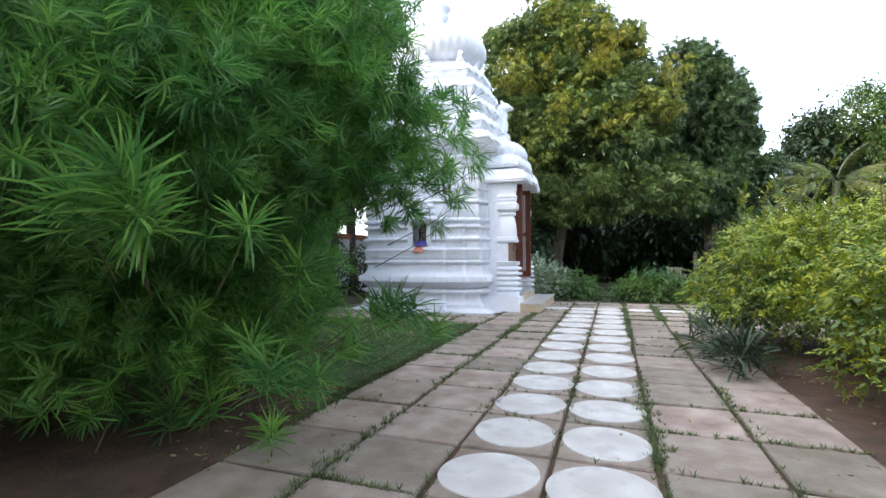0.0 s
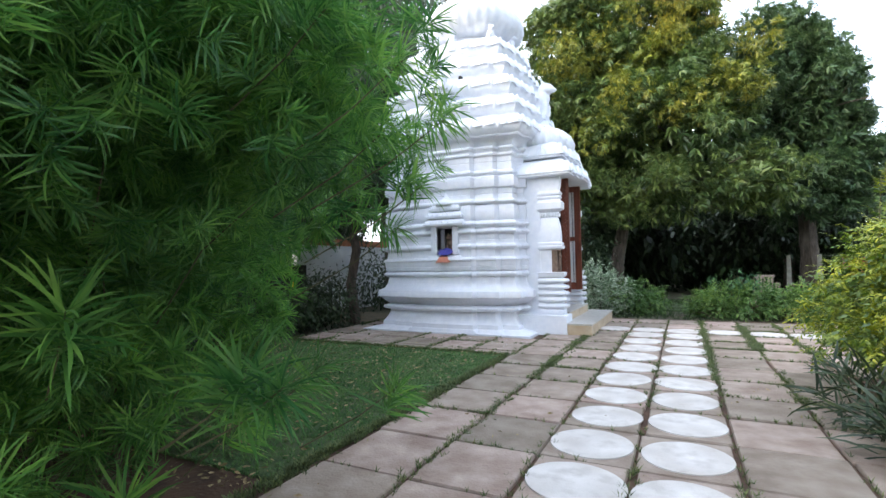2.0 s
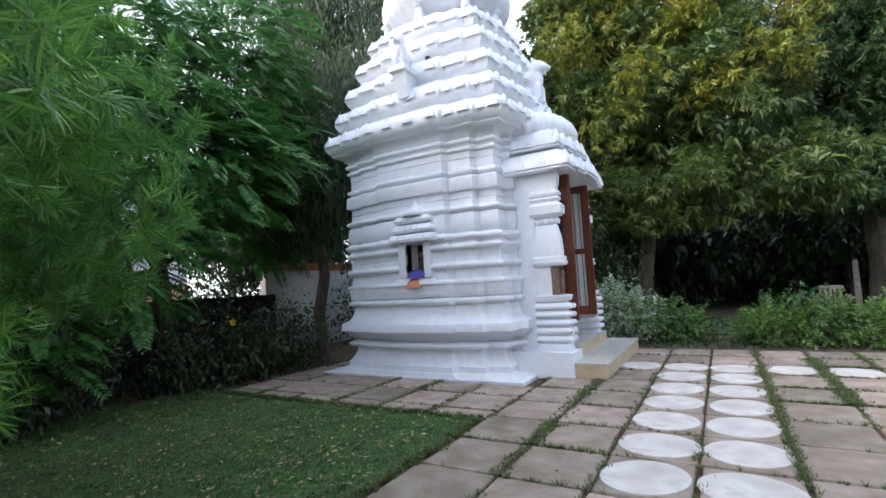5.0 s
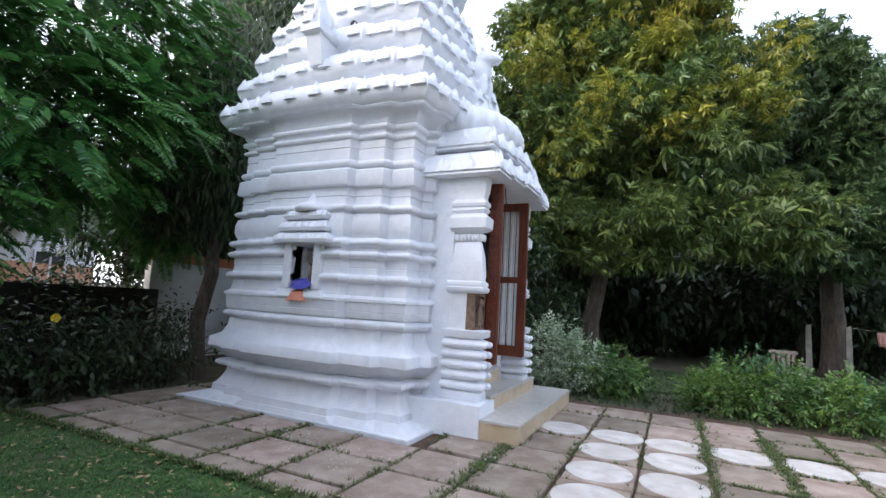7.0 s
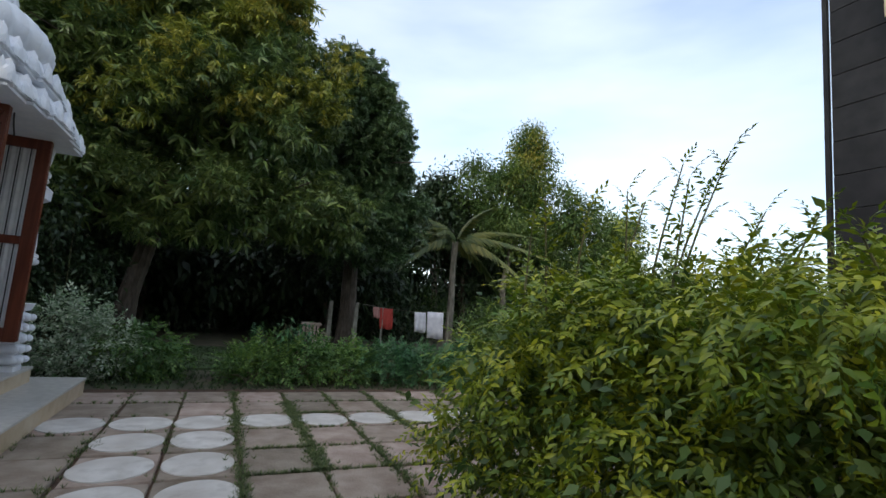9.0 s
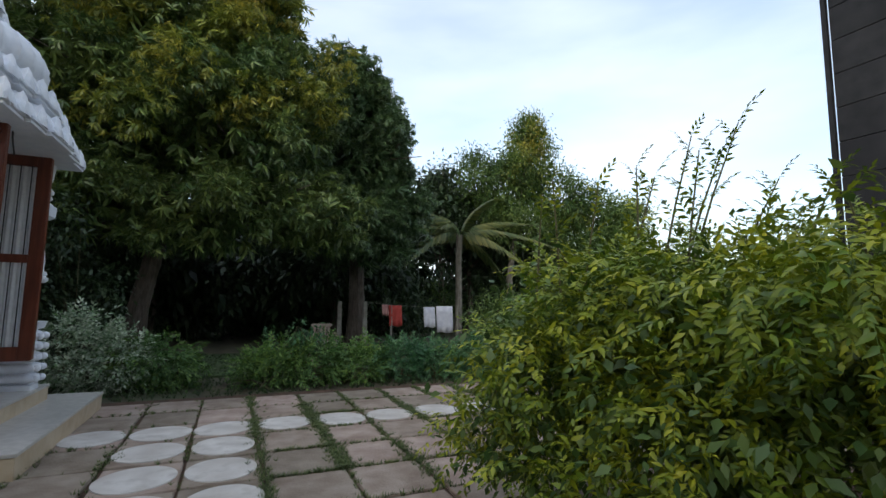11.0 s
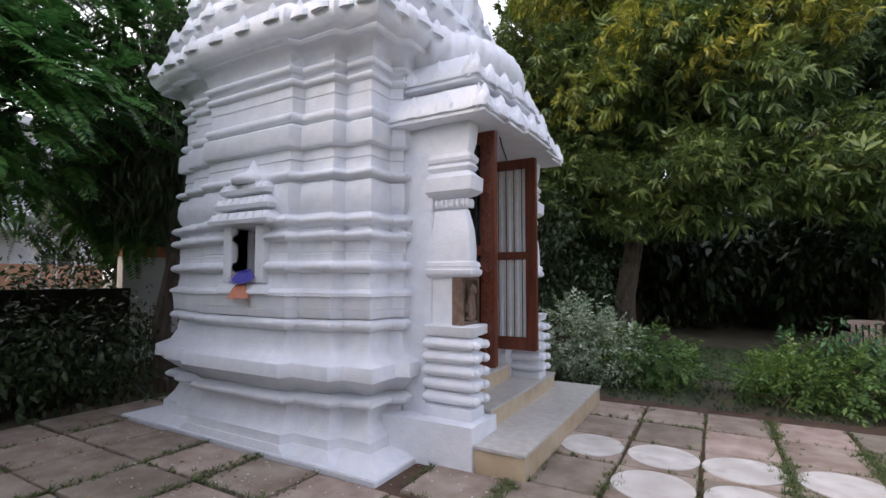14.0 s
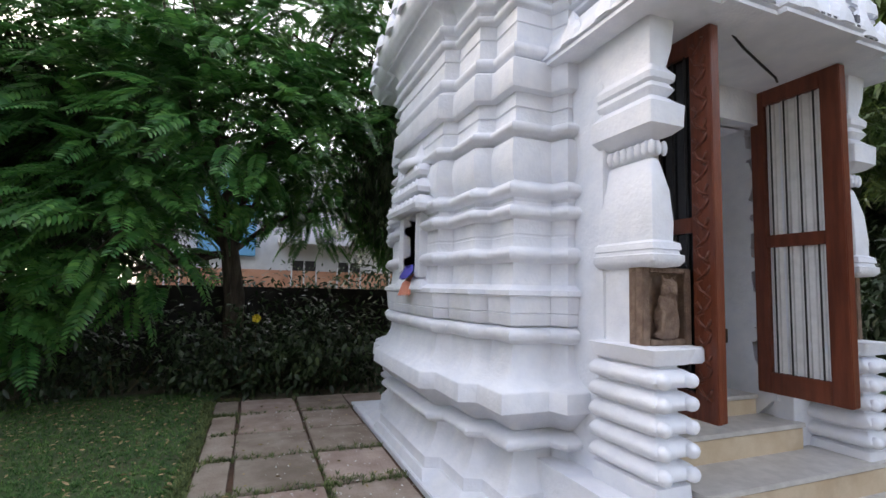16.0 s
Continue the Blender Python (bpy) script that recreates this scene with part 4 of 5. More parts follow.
# yellow-green shrub with rounded leaves on the other side of the path
gold_lobes = [(2.25, 3.4, 0.48, 0.6, 0.8, 0.55), (2.7, 2.8, 0.5, 0.7, 0.7, 0.55), (2.05, 7.95, 1.10, 0.75, 0.65, 0.80), (2.45, 7.5, 1.25, 0.85, 0.8, 0.62), (2.35, 6.4, 0.95, 1.25, 1.35, 0.85), (2.0, 7.3, 0.95, 0.95, 0.85, 0.80), (2.7, 5.2, 0.90, 1.25, 1.2, 0.85), (2.4, 4.2, 0.75, 1.0, 0.9, 0.72), (3.4, 7.0, 1.05, 1.2, 1.3, 0.95), (3.5, 5.4, 1.05, 1.2, 1.4, 0.9), (1.75, 6.7, 0.6, 0.72, 0.8, 0.6), (3.0, 8.0, 0.9, 1.0, 0.6, 0.8), (1.6, 7.7, 0.75, 0.6, 0.5, 0.65), (2.6, 6.8, 1.35, 1.1, 1.2, 0.6), (3.2, 5.6, 1.35, 1.1, 1.2, 0.6)]
gold_lobes = [(l[0] + 0.08, l[1], l[2], l[3] * 0.92, l[4] * 0.94, l[5] * 0.94) for l in gold_lobes]
gold = shrub("yellow_green_shrub", (2.4, 6.0, 0), clumps(gold_lobes, 16, rng, 0.36), 10500, 1, 0.066, SPRIG, LEAF_YELLOW, "dense yellow-green garden shrub with small oval leaves", stems=14, bark=BARK, r0=0.013, spread_r=0.06, inner=0.45, droop=0.2, roll=0.35)
# inner leaves take a darker green, which paints the shade inside the bush
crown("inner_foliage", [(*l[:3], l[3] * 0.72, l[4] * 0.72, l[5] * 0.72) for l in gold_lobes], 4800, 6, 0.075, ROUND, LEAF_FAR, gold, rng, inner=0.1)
sp, sd = [], []
SHOOTS = [(2.30, 7.25, 1.5, 2.50, 0.25), (2.40, 7.15, 1.5, 2.58, 0.40), (2.25, 7.35, 1.45, 2.30, 0.0), (1.95, 7.75, 1.4, 2.28, -0.05), (2.05, 7.65, 1.4, 2.22, 0.12), (2.75, 6.7, 1.6, 2.15, 0.25), (3.05, 6.3, 1.6, 2.1, 0.3), (2.45, 7.2, 1.6, 2.42, 0.30), (2.35, 7.1, 1.5, 2.36, 0.12), (2.6, 7.0, 1.5, 2.2, 0.35), (2.2, 7.4, 1.5, 2.25, 0.2), (1.85, 7.9, 1.4, 2.2, 0.05)]
for _ in range(34):
    x, y = rng.uniform(2.1, 3.7), rng.uniform(4.4, 7.9)
    SHOOTS.append((x, y, 1.3, 1.3 + rng.uniform(0.3, 0.7), rng.uniform(-0.25, 0.3)))
for x, y, z0, z1, lean in SHOOTS:
    a, e = Vector((x, y, z0)), Vector((x + lean, y - 0.3 * lean, z1))
    part("shoot", tube([a, a.lerp(e, 0.5) + Vector((0, 0, 0.04)), e], [0.009, 0.007, 0.004], 5), TWIG, gold)
    for k in range(11):
        t = 0.05 + 0.95 * k / 10
        sp.append(a.lerp(e, t) + Vector((0, 0, 0.03 * math.sin(t * 3))))
        sd.append((math.cos(k * 2.4), math.sin(k * 2.4), 0.9 + 0.6 * t))
spread("shoot_leaves", SPRIG, frames_along(np.array(sd), 0.4, 0.060 * rng.uniform(0.7, 1.2, len(sp)), rng), np.array(sp), LEAF_YELLOW, gold)
shrub("strap_leaf_clump", (1.25, 6.0, 0), [(1.2, 6.0, 0.18, 0.28, 0.5, 0.22), (1.25, 5.2, 0.15, 0.22, 0.4, 0.18)], 60, 8, 0.30, strap(0.05, 0.7), LEAF_DARK, "clump of strap-shaped grassy leaves by the paving", "plant", stems=2, spread_r=0.04, droop=-0.5)


def tree(name, trunk, radii, lobes, clusters, per, size, template, material, label, gold=None, bark=BARK, dense=2.5, core=0.5, clumped=True, **kw):
    t = thing(name, trunk[0], label, "tree")
    part("trunk", limbs(trunk, radii, lobes, rng, r0=radii[-1] * 0.6), bark, t)
    crown("crown", clumps(lobes, 17, rng, 0.33, 0.84) if clumped else lobes, int(clusters * dense), per, size, template, material, t, rng, **kw)
    kin = dict(kw, inner=0.1, gap=0.0)
    if core:
        crown("inner_foliage", [(*l[:3], l[3] * 0.82, l[4] * 0.82, l[5] * 0.82) for l in lobes], int(clusters * core), per, size * 1.7, template, material, t, rng, **kin)
    if gold:
        crown("gold_leaves", clumps(gold[0], 14, rng, 0.3, 0.8), gold[1] * 3, per, size, template, gold[2], t, rng, **kw)
    return t


tree("mango_tree", [(-2.1, 18.0, -0.1), (-2.05, 18.0, 1.2), (-1.8, 18.1, 2.6), (-1.6, 18.2, 4.2)], [0.26, 0.22, 0.19, 0.15],
     [(-1.8, 18.0, 6.2, 2.6, 2.2, 2.6), (0.2, 17.6, 5.2, 2.0, 1.8, 2.2), (-3.8, 17.8, 5.6, 1.9, 1.8, 2.6), (-1.6, 18.3, 9.4, 2.1, 1.9, 2.0), (-3.4, 18.2, 8.9, 1.8, 1.6, 1.7), (0.2, 18.2, 7.9, 1.4, 1.5, 2.0), (-0.6, 17.0, 3.4, 1.8, 1.3, 1.1), (-3.2, 17.0, 3.4, 1.5, 1.2, 1.0), (1.6, 17.4, 3.6, 1.4, 1.2, 1.0), (-5.2, 18.2, 6.5, 1.3, 1.3, 1.6)],
     5600, 1, 0.175, ROSETTE, LEAF_MANGO, "large leafy mango tree with yellow-gold upper leaves", ([(-1.6, 17.8, 8.6, 2.6, 2.1, 2.5), (-3.4, 17.7, 7.4, 2.1, 1.8, 2.6), (0.4, 17.6, 7.2, 2.0, 1.8, 2.2), (-1.8, 17.2, 5.8, 2.5, 1.9, 2.2)], 1500, LEAF_GOLD), spread_r=0.1, inner=0.35, droop=0.1, roll=0.5, gap=0.1, core=0.55)
tree("mango_tree", [(3.7, 21.0, -0.1), (3.75, 21.0, 1.3), (3.7, 21.0, 2.8), (3.6, 21.1, 4.4)], [0.32, 0.27, 0.23, 0.17],
     [(3.2, 20.6, 6.3, 2.0, 2.0, 2.5), (4.2, 20.4, 6.4, 1.1, 1.4, 1.5), (2.9, 20.5, 8.4, 1.4, 1.5, 1.3), (4.2, 20.2, 4.2, 1.7, 1.6, 1.3), (2.0, 20.2, 4.2, 1.8, 1.6, 1.5), (4.6, 20.8, 5.0, 1.1, 1.3, 1.2), (2.2, 21.0, 6.8, 1.8, 1.6, 2.0), (3.6, 19.6, 3.2, 1.6, 1.0, 0.8), (3.9, 20.4, 7.7, 0.9, 1.0, 1.1)],
     5300, 1, 0.175, ROSETTE, LEAF_MANGO_DARK, "large dark mango tree with dense drooping foliage", spread_r=0.1, inner=0.35, droop=0.15, roll=0.5, gap=0.1, core=0.5)
# this mango and the grove trees have their shade put into the leaf colour
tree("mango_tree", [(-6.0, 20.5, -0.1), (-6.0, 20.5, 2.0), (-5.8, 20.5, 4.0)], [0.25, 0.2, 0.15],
     [(-5.8, 20.2, 4.6, 2.4, 1.8, 2.4), (-4.0, 20.6, 3.6, 2.0, 1.6, 1.7), (-7.6, 20.2, 4.6, 1.8, 1.6, 2.3), (-5.6, 20.0, 2.6, 2.4, 1.3, 1.2)], 1300, 7, 0.24, OBLONG, LEAF_DARK, "mango tree behind the shrine, leaves coloured dark for shade", spread_r=0.22, inner=0.4, droop=0.55)
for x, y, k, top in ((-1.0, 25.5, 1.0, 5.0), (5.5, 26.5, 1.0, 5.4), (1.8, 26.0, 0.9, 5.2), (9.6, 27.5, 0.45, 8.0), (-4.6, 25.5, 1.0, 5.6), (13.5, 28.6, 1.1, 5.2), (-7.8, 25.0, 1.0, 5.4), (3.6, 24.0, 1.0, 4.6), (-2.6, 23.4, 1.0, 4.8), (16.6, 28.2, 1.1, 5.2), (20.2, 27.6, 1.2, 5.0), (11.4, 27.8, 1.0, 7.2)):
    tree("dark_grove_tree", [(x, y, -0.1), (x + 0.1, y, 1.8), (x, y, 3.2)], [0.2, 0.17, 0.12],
         [(x, y, top - 1.6, 2.5 * k, 1.6, 1.9), (x - 1.6 * k, y + 0.2, top - 2.6, 1.7 * k, 1.4, 1.5), (x + 1.6 * k, y - 0.2, top - 2.4, 1.7 * k, 1.4, 1.6), (x, y + 1.0, 1.2, 2.8 * k, 1.0, 1.2)], 620, 7, 0.30, OBLONG, LEAF_DARK, "grove tree, leaves coloured dark for shade", spread_r=0.3, inner=0.35, droop=0.5)
tree("garden_tree", [(13.0, 26.0, -0.1), (12.8, 26.0, 2.6), (13.2, 26.0, 5.2), (13.6, 26.0, 7.8)], [0.19, 0.16, 0.13, 0.09],
     [(13.8, 26.0, 9.0, 1.5, 1.5, 1.9), (12.2, 25.8, 7.0, 1.6, 1.5, 1.7), (14.8, 26.0, 7.4, 1.5, 1.5, 1.8), (13.2, 25.6, 5.4, 2.2, 1.5, 1.3), (10.8, 26.2, 7.6, 1.1, 1.1, 1.3), (15.6, 25.8, 5.4, 1.7, 1.4, 1.5), (14.0, 26, 10.6, 0.7, 0.7, 0.9)],
     1500, 7, 0.19, OBLONG, LEAF_FAR, "airy light green tree with a yellow top", ([(14.0, 25.9, 10.4, 0.9, 0.8, 1.0), (13.4, 25.2, 8.6, 1.2, 1.0, 1.4)], 180, LEAF_GOLD), bark=BARK_PALE, spread_r=0.24, inner=0.3, gap=0.2)
tree("garden_tree", [(17.4, 24.5, -0.1), (17.3, 24.5, 2.4), (17.6, 24.5, 4.4)], [0.15, 0.12, 0.09],
     [(17.4, 24.3, 6.0, 1.6, 1.4, 1.5), (15.8, 24.3, 6.4, 1.3, 1.2, 1.4), (19.0, 24.4, 5.6, 1.6, 1.4, 1.4), (17.2, 24.0, 4.2, 2.2, 1.3, 1.2)], 900, 7, 0.19, OBLONG, LEAF_FAR, "small airy light green tree", bark=BARK_PALE, spread_r=0.24, inner=0.3, gap=0.2)
for x, y, z in ((8.4, 19.5, 1.6), (10.6, 20.5, 1.8), (12.8, 19.8, 1.7), (15.2, 20.6, 2.0), (7.6, 15.6, 1.5), (9.6, 14.8, 1.8), (12.0, 16.0, 2.2), (-6.4, 16.6, 1.8), (-4.6, 17.4, 1.5), (6.6, 23.5, 1.6), (8.6, 25.8, 2.2), (11.0, 24.2, 2.0), (-8.4, 13.6, 1.8), (-5.2, 14.6, 1.3), (-10.6, 7.4, 1.7), (-10.8, 5.4, 2.6), (-11.0, 10.6, 1.8), (-11.4, 12.0, 1.9), (-10.6, 3.4, 2.8), (-10.2, 9.0, 1.6)):
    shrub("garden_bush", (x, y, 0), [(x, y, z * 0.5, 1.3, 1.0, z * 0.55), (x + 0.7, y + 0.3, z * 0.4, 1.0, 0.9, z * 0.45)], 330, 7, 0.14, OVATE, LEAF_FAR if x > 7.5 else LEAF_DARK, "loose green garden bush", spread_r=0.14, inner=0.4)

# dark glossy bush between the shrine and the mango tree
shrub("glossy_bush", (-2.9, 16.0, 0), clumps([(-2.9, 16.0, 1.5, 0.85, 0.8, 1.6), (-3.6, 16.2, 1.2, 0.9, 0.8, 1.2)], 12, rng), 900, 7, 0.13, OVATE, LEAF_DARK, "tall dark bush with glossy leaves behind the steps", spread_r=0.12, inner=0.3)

# coconut palm
palm = thing("coconut_palm", (8.96, 24.0, 0), "young coconut palm with drooping yellow-green fronds", "palm")
part("trunk", tube([(8.96, 24.0, -0.1), (9.0, 24.0, 1.6), (8.96, 24.0, 3.2), (9.0, 24.0, 4.4)], [0.19, 0.15, 0.13, 0.14], 10), BARK_PALE, palm)
for i in range(13):
    a = i * 2.4 + 0.4
    up = 0.55 + 0.9 * ((i * 7) % 13) / 13
    f = frond(np.random.default_rng(i), 46, 1.0, 0.27, 1.15 + 0.4 * (1.4 - up), 0.09, 2.2)
    vv, ff = f
    me = mesh_of("frond", np.asarray(vv), np.concatenate([np.asarray(q) for q in ff]), np.array([len(q) for q in ff]), LEAF_PALM)
    o = adopt(new("frond", me), palm)
    o.matrix_basis = pose(9.0, 24.0, 4.3, 0, -math.degrees(up) + 5, math.degrees(a)) @ Matrix.Scale(2.35, 4)

# tall drooping trees behind the shrine
tree("drooping_tree", [(-7.1, 10.4, -0.1), (-7.25, 10.4, 0.9), (-7.15, 10.5, 1.7), (-7.5, 10.7, 2.8), (-7.9, 11.0, 4.2)], [0.13, 0.12, 0.11, 0.10, 0.08],
     [(-8.0, 11.0, 4.6, 1.2, 1.3, 1.2), (-7.3, 12.0, 3.8, 1.0, 1.2, 1.2), (-8.8, 12.4, 6.2, 1.6, 1.5, 1.6), (-7.2, 10.4, 3.2, 0.7, 0.8, 0.9), (-8.6, 10.6, 3.2, 0.9, 0.9, 0.9), (-7.6, 13.4, 6.6, 1.4, 1.3, 1.5)],
     950, 8, 0.20, LANCE, LEAF_DROOP, "slender dark tree with drooping narrow foliage", spread_r=0.16, inner=0.3, droop=1.3, outward=0.4, gap=0.15, clumped=False)
tree("drooping_tree", [(-9.6, 15.5, -0.1), (-9.6, 15.5, 3.0), (-9.4, 15.4, 6.0), (-9.2, 15.3, 9.0)], [0.22, 0.18, 0.14, 0.09],
     [(-9.4, 15.0, 9.6, 1.9, 1.6, 2.0), (-7.6, 14.8, 9.0, 1.2, 1.2, 1.7), (-11.4, 15.0, 10.2, 1.8, 1.6, 2.0), (-9.4, 14.8, 6.4, 1.8, 1.6, 1.8), (-10.0, 15.2, 12.0, 1.4, 1.3, 1.4), (-12.6, 15.0, 8.2, 1.7, 1.5, 1.9), (-13.4, 15.2, 12.2, 1.8, 1.6, 1.8), (-7.6, 15.0, 5.6, 1.2, 1.2, 1.4)],
     1900, 8, 0.26, LANCE, LEAF_DROOP, "tall airy tree with hanging narrow foliage", spread_r=0.2, inner=0.25, droop=1.3, outward=0.4, gap=0.28, core=0.15, clumped=False)

# feather-leaved tree at the edge of the lawn
FROND = frond(np.random.default_rng(3), 11, 1.0, 0.21, 0.20, 0.36, 0.10)
feather_lobes = [(-7.3, 7.6, 3.6, 1.3, 1.4, 1.3), (-7.8, 6.2, 3.9, 1.4, 1.3, 1.3), (-7.6, 8.9, 3.8, 1.2, 1.2, 1.1), (-7.0, 6.6, 2.2, 0.9, 0.9, 1.0), (-8.0, 7.4, 5.0, 1.5, 1.6, 0.9), (-7.1, 5.4, 1.5, 0.8, 0.8, 1.0), (-8.1, 10.0, 4.4, 1.0, 1.1, 1.1), (-8.9, 9.2, 2.9, 0.9, 1.2, 0.7), (-8.8, 10.6, 2.9, 0.8, 1.0, 0.8), (-8.6, 8.6, 5.8, 1.6, 1.6, 1.2), (-8.7, 10.3, 5.5, 1.3, 1.3, 1.2), (-7.9, 5.0, 4.6, 1.3, 1.3, 1.2), (-8.2, 6.6, 6.0, 1.6, 1.6, 1.0), (-8.6, 9.6, 7.0, 1.4, 1.5, 1.0)]
feather = thing("feather_leaf_tree", (-8.4, 7.9, 0), "spreading tree with long feather-shaped green leaves", "tree")
part("trunk", limbs([(-8.4, 7.9, -0.1), (-8.35, 7.9, 1.2), (-8.3, 7.8, 1.9), (-8.1, 7.6, 2.6)], [0.16, 0.15, 0.13, 0.10], feather_lobes, rng, r0=0.05), BARK, feather)
p, d = lobed_points(feather_lobes, 4000, rng, 0.3)
v = d * np.array([0.7, 0.9, 0.2]) + rng.normal(0, 0.33, d.shape) + np.array([0.75, -0.1, -0.45])
spread("crown", FROND, frames_along(v, 0.3, 0.56 * rng.uniform(0.7, 1.2, len(p)), rng), p, LEAF_PINNATE, feather)

# dark beds round the lawn
for x, y, rx, ry, z in ((-7.6, 9.3, 0.75, 0.9, 0.75), (-7.7, 7.9, 0.8, 0.9, 0.7), (-7.8, 6.4, 0.8, 1.0, 0.75), (-7.6, 4.8, 0.9, 1.0, 0.8), (-7.9, 10.6, 0.6, 0.7, 0.7), (-6.7, 3.2, 0.9, 1.0, 0.9), (-6.4, 1.4, 1.0, 1.1, 1.0), (-5.6, 0.0, 1.1, 1.0, 1.0)):
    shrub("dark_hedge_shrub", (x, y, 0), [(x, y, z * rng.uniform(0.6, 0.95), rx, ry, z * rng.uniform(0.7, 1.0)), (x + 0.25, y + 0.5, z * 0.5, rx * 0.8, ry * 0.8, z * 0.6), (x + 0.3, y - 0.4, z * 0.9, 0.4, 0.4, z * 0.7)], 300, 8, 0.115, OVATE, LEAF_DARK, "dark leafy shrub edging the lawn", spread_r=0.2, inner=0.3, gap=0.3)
# the first four are unseen, added behind the camera to block sky light
for x, y, k in ((-3.8, -3.8, 1.3), (-6.4, -3.9, 1.4), (-1.0, -6.2, 1.3), (2.6, -6.0, 1.3), (-8.6, 3.6, 1.0), (-8.2, 1.2, 1.1), (-7.0, -0.8, 1.0), (-9.6, 5.4, 1.0), (-5.0, -1.6, 0.9), (-13.0, 12.6, 1.3), (-13.5, 15.2, 1.4), (-12.5, 5.0, 1.2), (-11.2, 13.0, 1.0), (-12.4, 2.6, 1.2)):
    tree("lawn_edge_or_shading_tree", [(x, y, -0.1), (x, y, 1.4), (x + 0.1, y, 2.6)], [0.13, 0.11, 0.08],
         [(x, y, 3.6, 1.5 * k, 1.5 * k, 1.4), (x + 0.8, y + 0.4, 2.4, 1.1 * k, 1.2 * k, 1.1), (x - 0.3, y + 0.9, 4.6, 1.3 * k, 1.3 * k, 1.0), (x + 0.2, y - 0.8, 2.8, 1.2 * k, 1.0 * k, 1.2)], 700, 7, 0.16, OBLONG, LEAF_DARK, "dark tree round the lawn; southern four unseen, added to block light", spread_r=0.16, inner=0.4)
# flowering shrub by the far pavement edge
fl = thing("yellow_flower", (-7.0, 8.22, 0), "single yellow hibiscus flower on its stem", "flower")
part("stem", tube([(-7.0, 8.22, -0.02), (-7.02, 8.22, 0.5), (-7.0, 8.22, 0.98)], [0.007, 0.006, 0.004], 5), TWIG, fl)
fb = bmesh.new()
for i in range(5):
    a = i * math.tau / 5
    c, s = math.cos(a), math.sin(a)
    q = [fb.verts.new((-7.0 + 0.0 * c, 8.22, 0.98)), fb.verts.new((-6.98, 8.22 + 0.055 * math.cos(a + 0.6), 0.98 + 0.055 * math.sin(a + 0.6))), fb.verts.new((-6.96, 8.22 + 0.06 * c, 0.98 + 0.06 * s)), fb.verts.new((-6.98, 8.22 + 0.055 * math.cos(a - 0.6), 0.98 + 0.055 * math.sin(a - 0.6)))]
    fb.faces.new(q)
part("petals", fb, YELLOW, fl)

# variegated shrub and low bushes beyond the steps
shrub("variegated_shrub", (-2.1, 14.2, 0), [(-2.25, 14.1, 0.60, 0.55, 0.5, 0.55), (-1.8, 14.1, 0.45, 0.5, 0.45, 0.45), (-1.55, 14.1, 0.30, 0.4, 0.4, 0.3)], 620, 1, 0.10, SPRIG_SMALL, LEAF_VAR, "pale variegated shrub beside the shrine steps", spread_r=0.07, inner=0.55, droop=-0.2)
shrub("low_green_bush", (-1.1, 14.3, 0), [(-1.25, 14.2, 0.36, 0.5, 0.45, 0.38), (-0.85, 14.2, 0.30, 0.36, 0.4, 0.32)], 520, 1, 0.09, SPRIG_SMALL, LEAF_LOW, "low rounded green bush beyond the paving", spread_r=0.06, inner=0.5)
for i, (x, z) in enumerate(((0.5, 0.36), (1.25, 0.42), (2.05, 0.34), (2.85, 0.38), (3.65, 0.36), (4.5, 0.40))):
    shrub("bed_plant", (x, 13.8, 0), [(x, 13.8, z * 0.7, 0.52, 0.42, z), (x + 0.2, 14.1, z * 0.8, 0.45, 0.4, z * 0.9)], 420, 1, 0.09, SPRIG_SMALL, LEAF_BED if i > 2 else LEAF_LOW, "bushy green bedding plant along the paving", spread_r=0.06, inner=0.4, droop=-0.1)
for x, y, z in ((1.0, 13.9, 0.95), (1.35, 14.1, 0.85), (0.6, 14.2, 0.75)):
    shrub("tall_bed_stem", (x, y, 0), [(x, y, z, 0.1, 0.1, 0.12), (x, y, z * 0.7, 0.12, 0.12, 0.15)], 26, 6, 0.09, OVATE, LEAF_BED, "tall leafy stem standing above the bed", "plant", stems=3, spread_r=0.04)

# ---- loose things far off ----
line = thing("clothes_line", (4.85, 20.6, 0), "rope clothes line on thin stakes", "clothes line")
for x, z in ((4.85, 1.32), (7.3, 1.30)):
    part("stake", tube([(x, 20.6, -0.1), (x + 0.01, 20.6, 0.7), (x, 20.6, z)], [0.035, 0.03, 0.025], 8), STAKE, line)
part("rope", tube([(3.9, 20.6, 1.40), (4.85, 20.6, 1.30), (6.0, 20.6, 1.24), (7.3, 20.6, 1.30)], [0.006] * 4, 5), STAKE, line)


def hanging(name, x0, x1, ztop, zbot, mat, label):
    bm = bmesh.new()
    n = 14
    rows = [[bm.verts.new((x0 + (x1 - x0) * i / n + 0.01 * k, 20.6 + 0.025 * math.sin(i * 1.1 + k) * k / 4 - 0.01, ztop + (zbot - ztop) * k / 4 + 0.02 * math.sin(i * 0.5) * (k == 4))) for i in range(n + 1)] for k in range(5)]
    for a, b in zip(rows, rows[1:]):
        for i in range(n):
            bm.faces.new((a[i], a[i + 1], b[i + 1], b[i]))
    o = tagged(part(name, bm, mat, smooth=True), label, "cloth", "washing on the line")
    s = o.modifiers.new("thick", "SOLIDIFY")
    s.thickness = 0.008
    return o


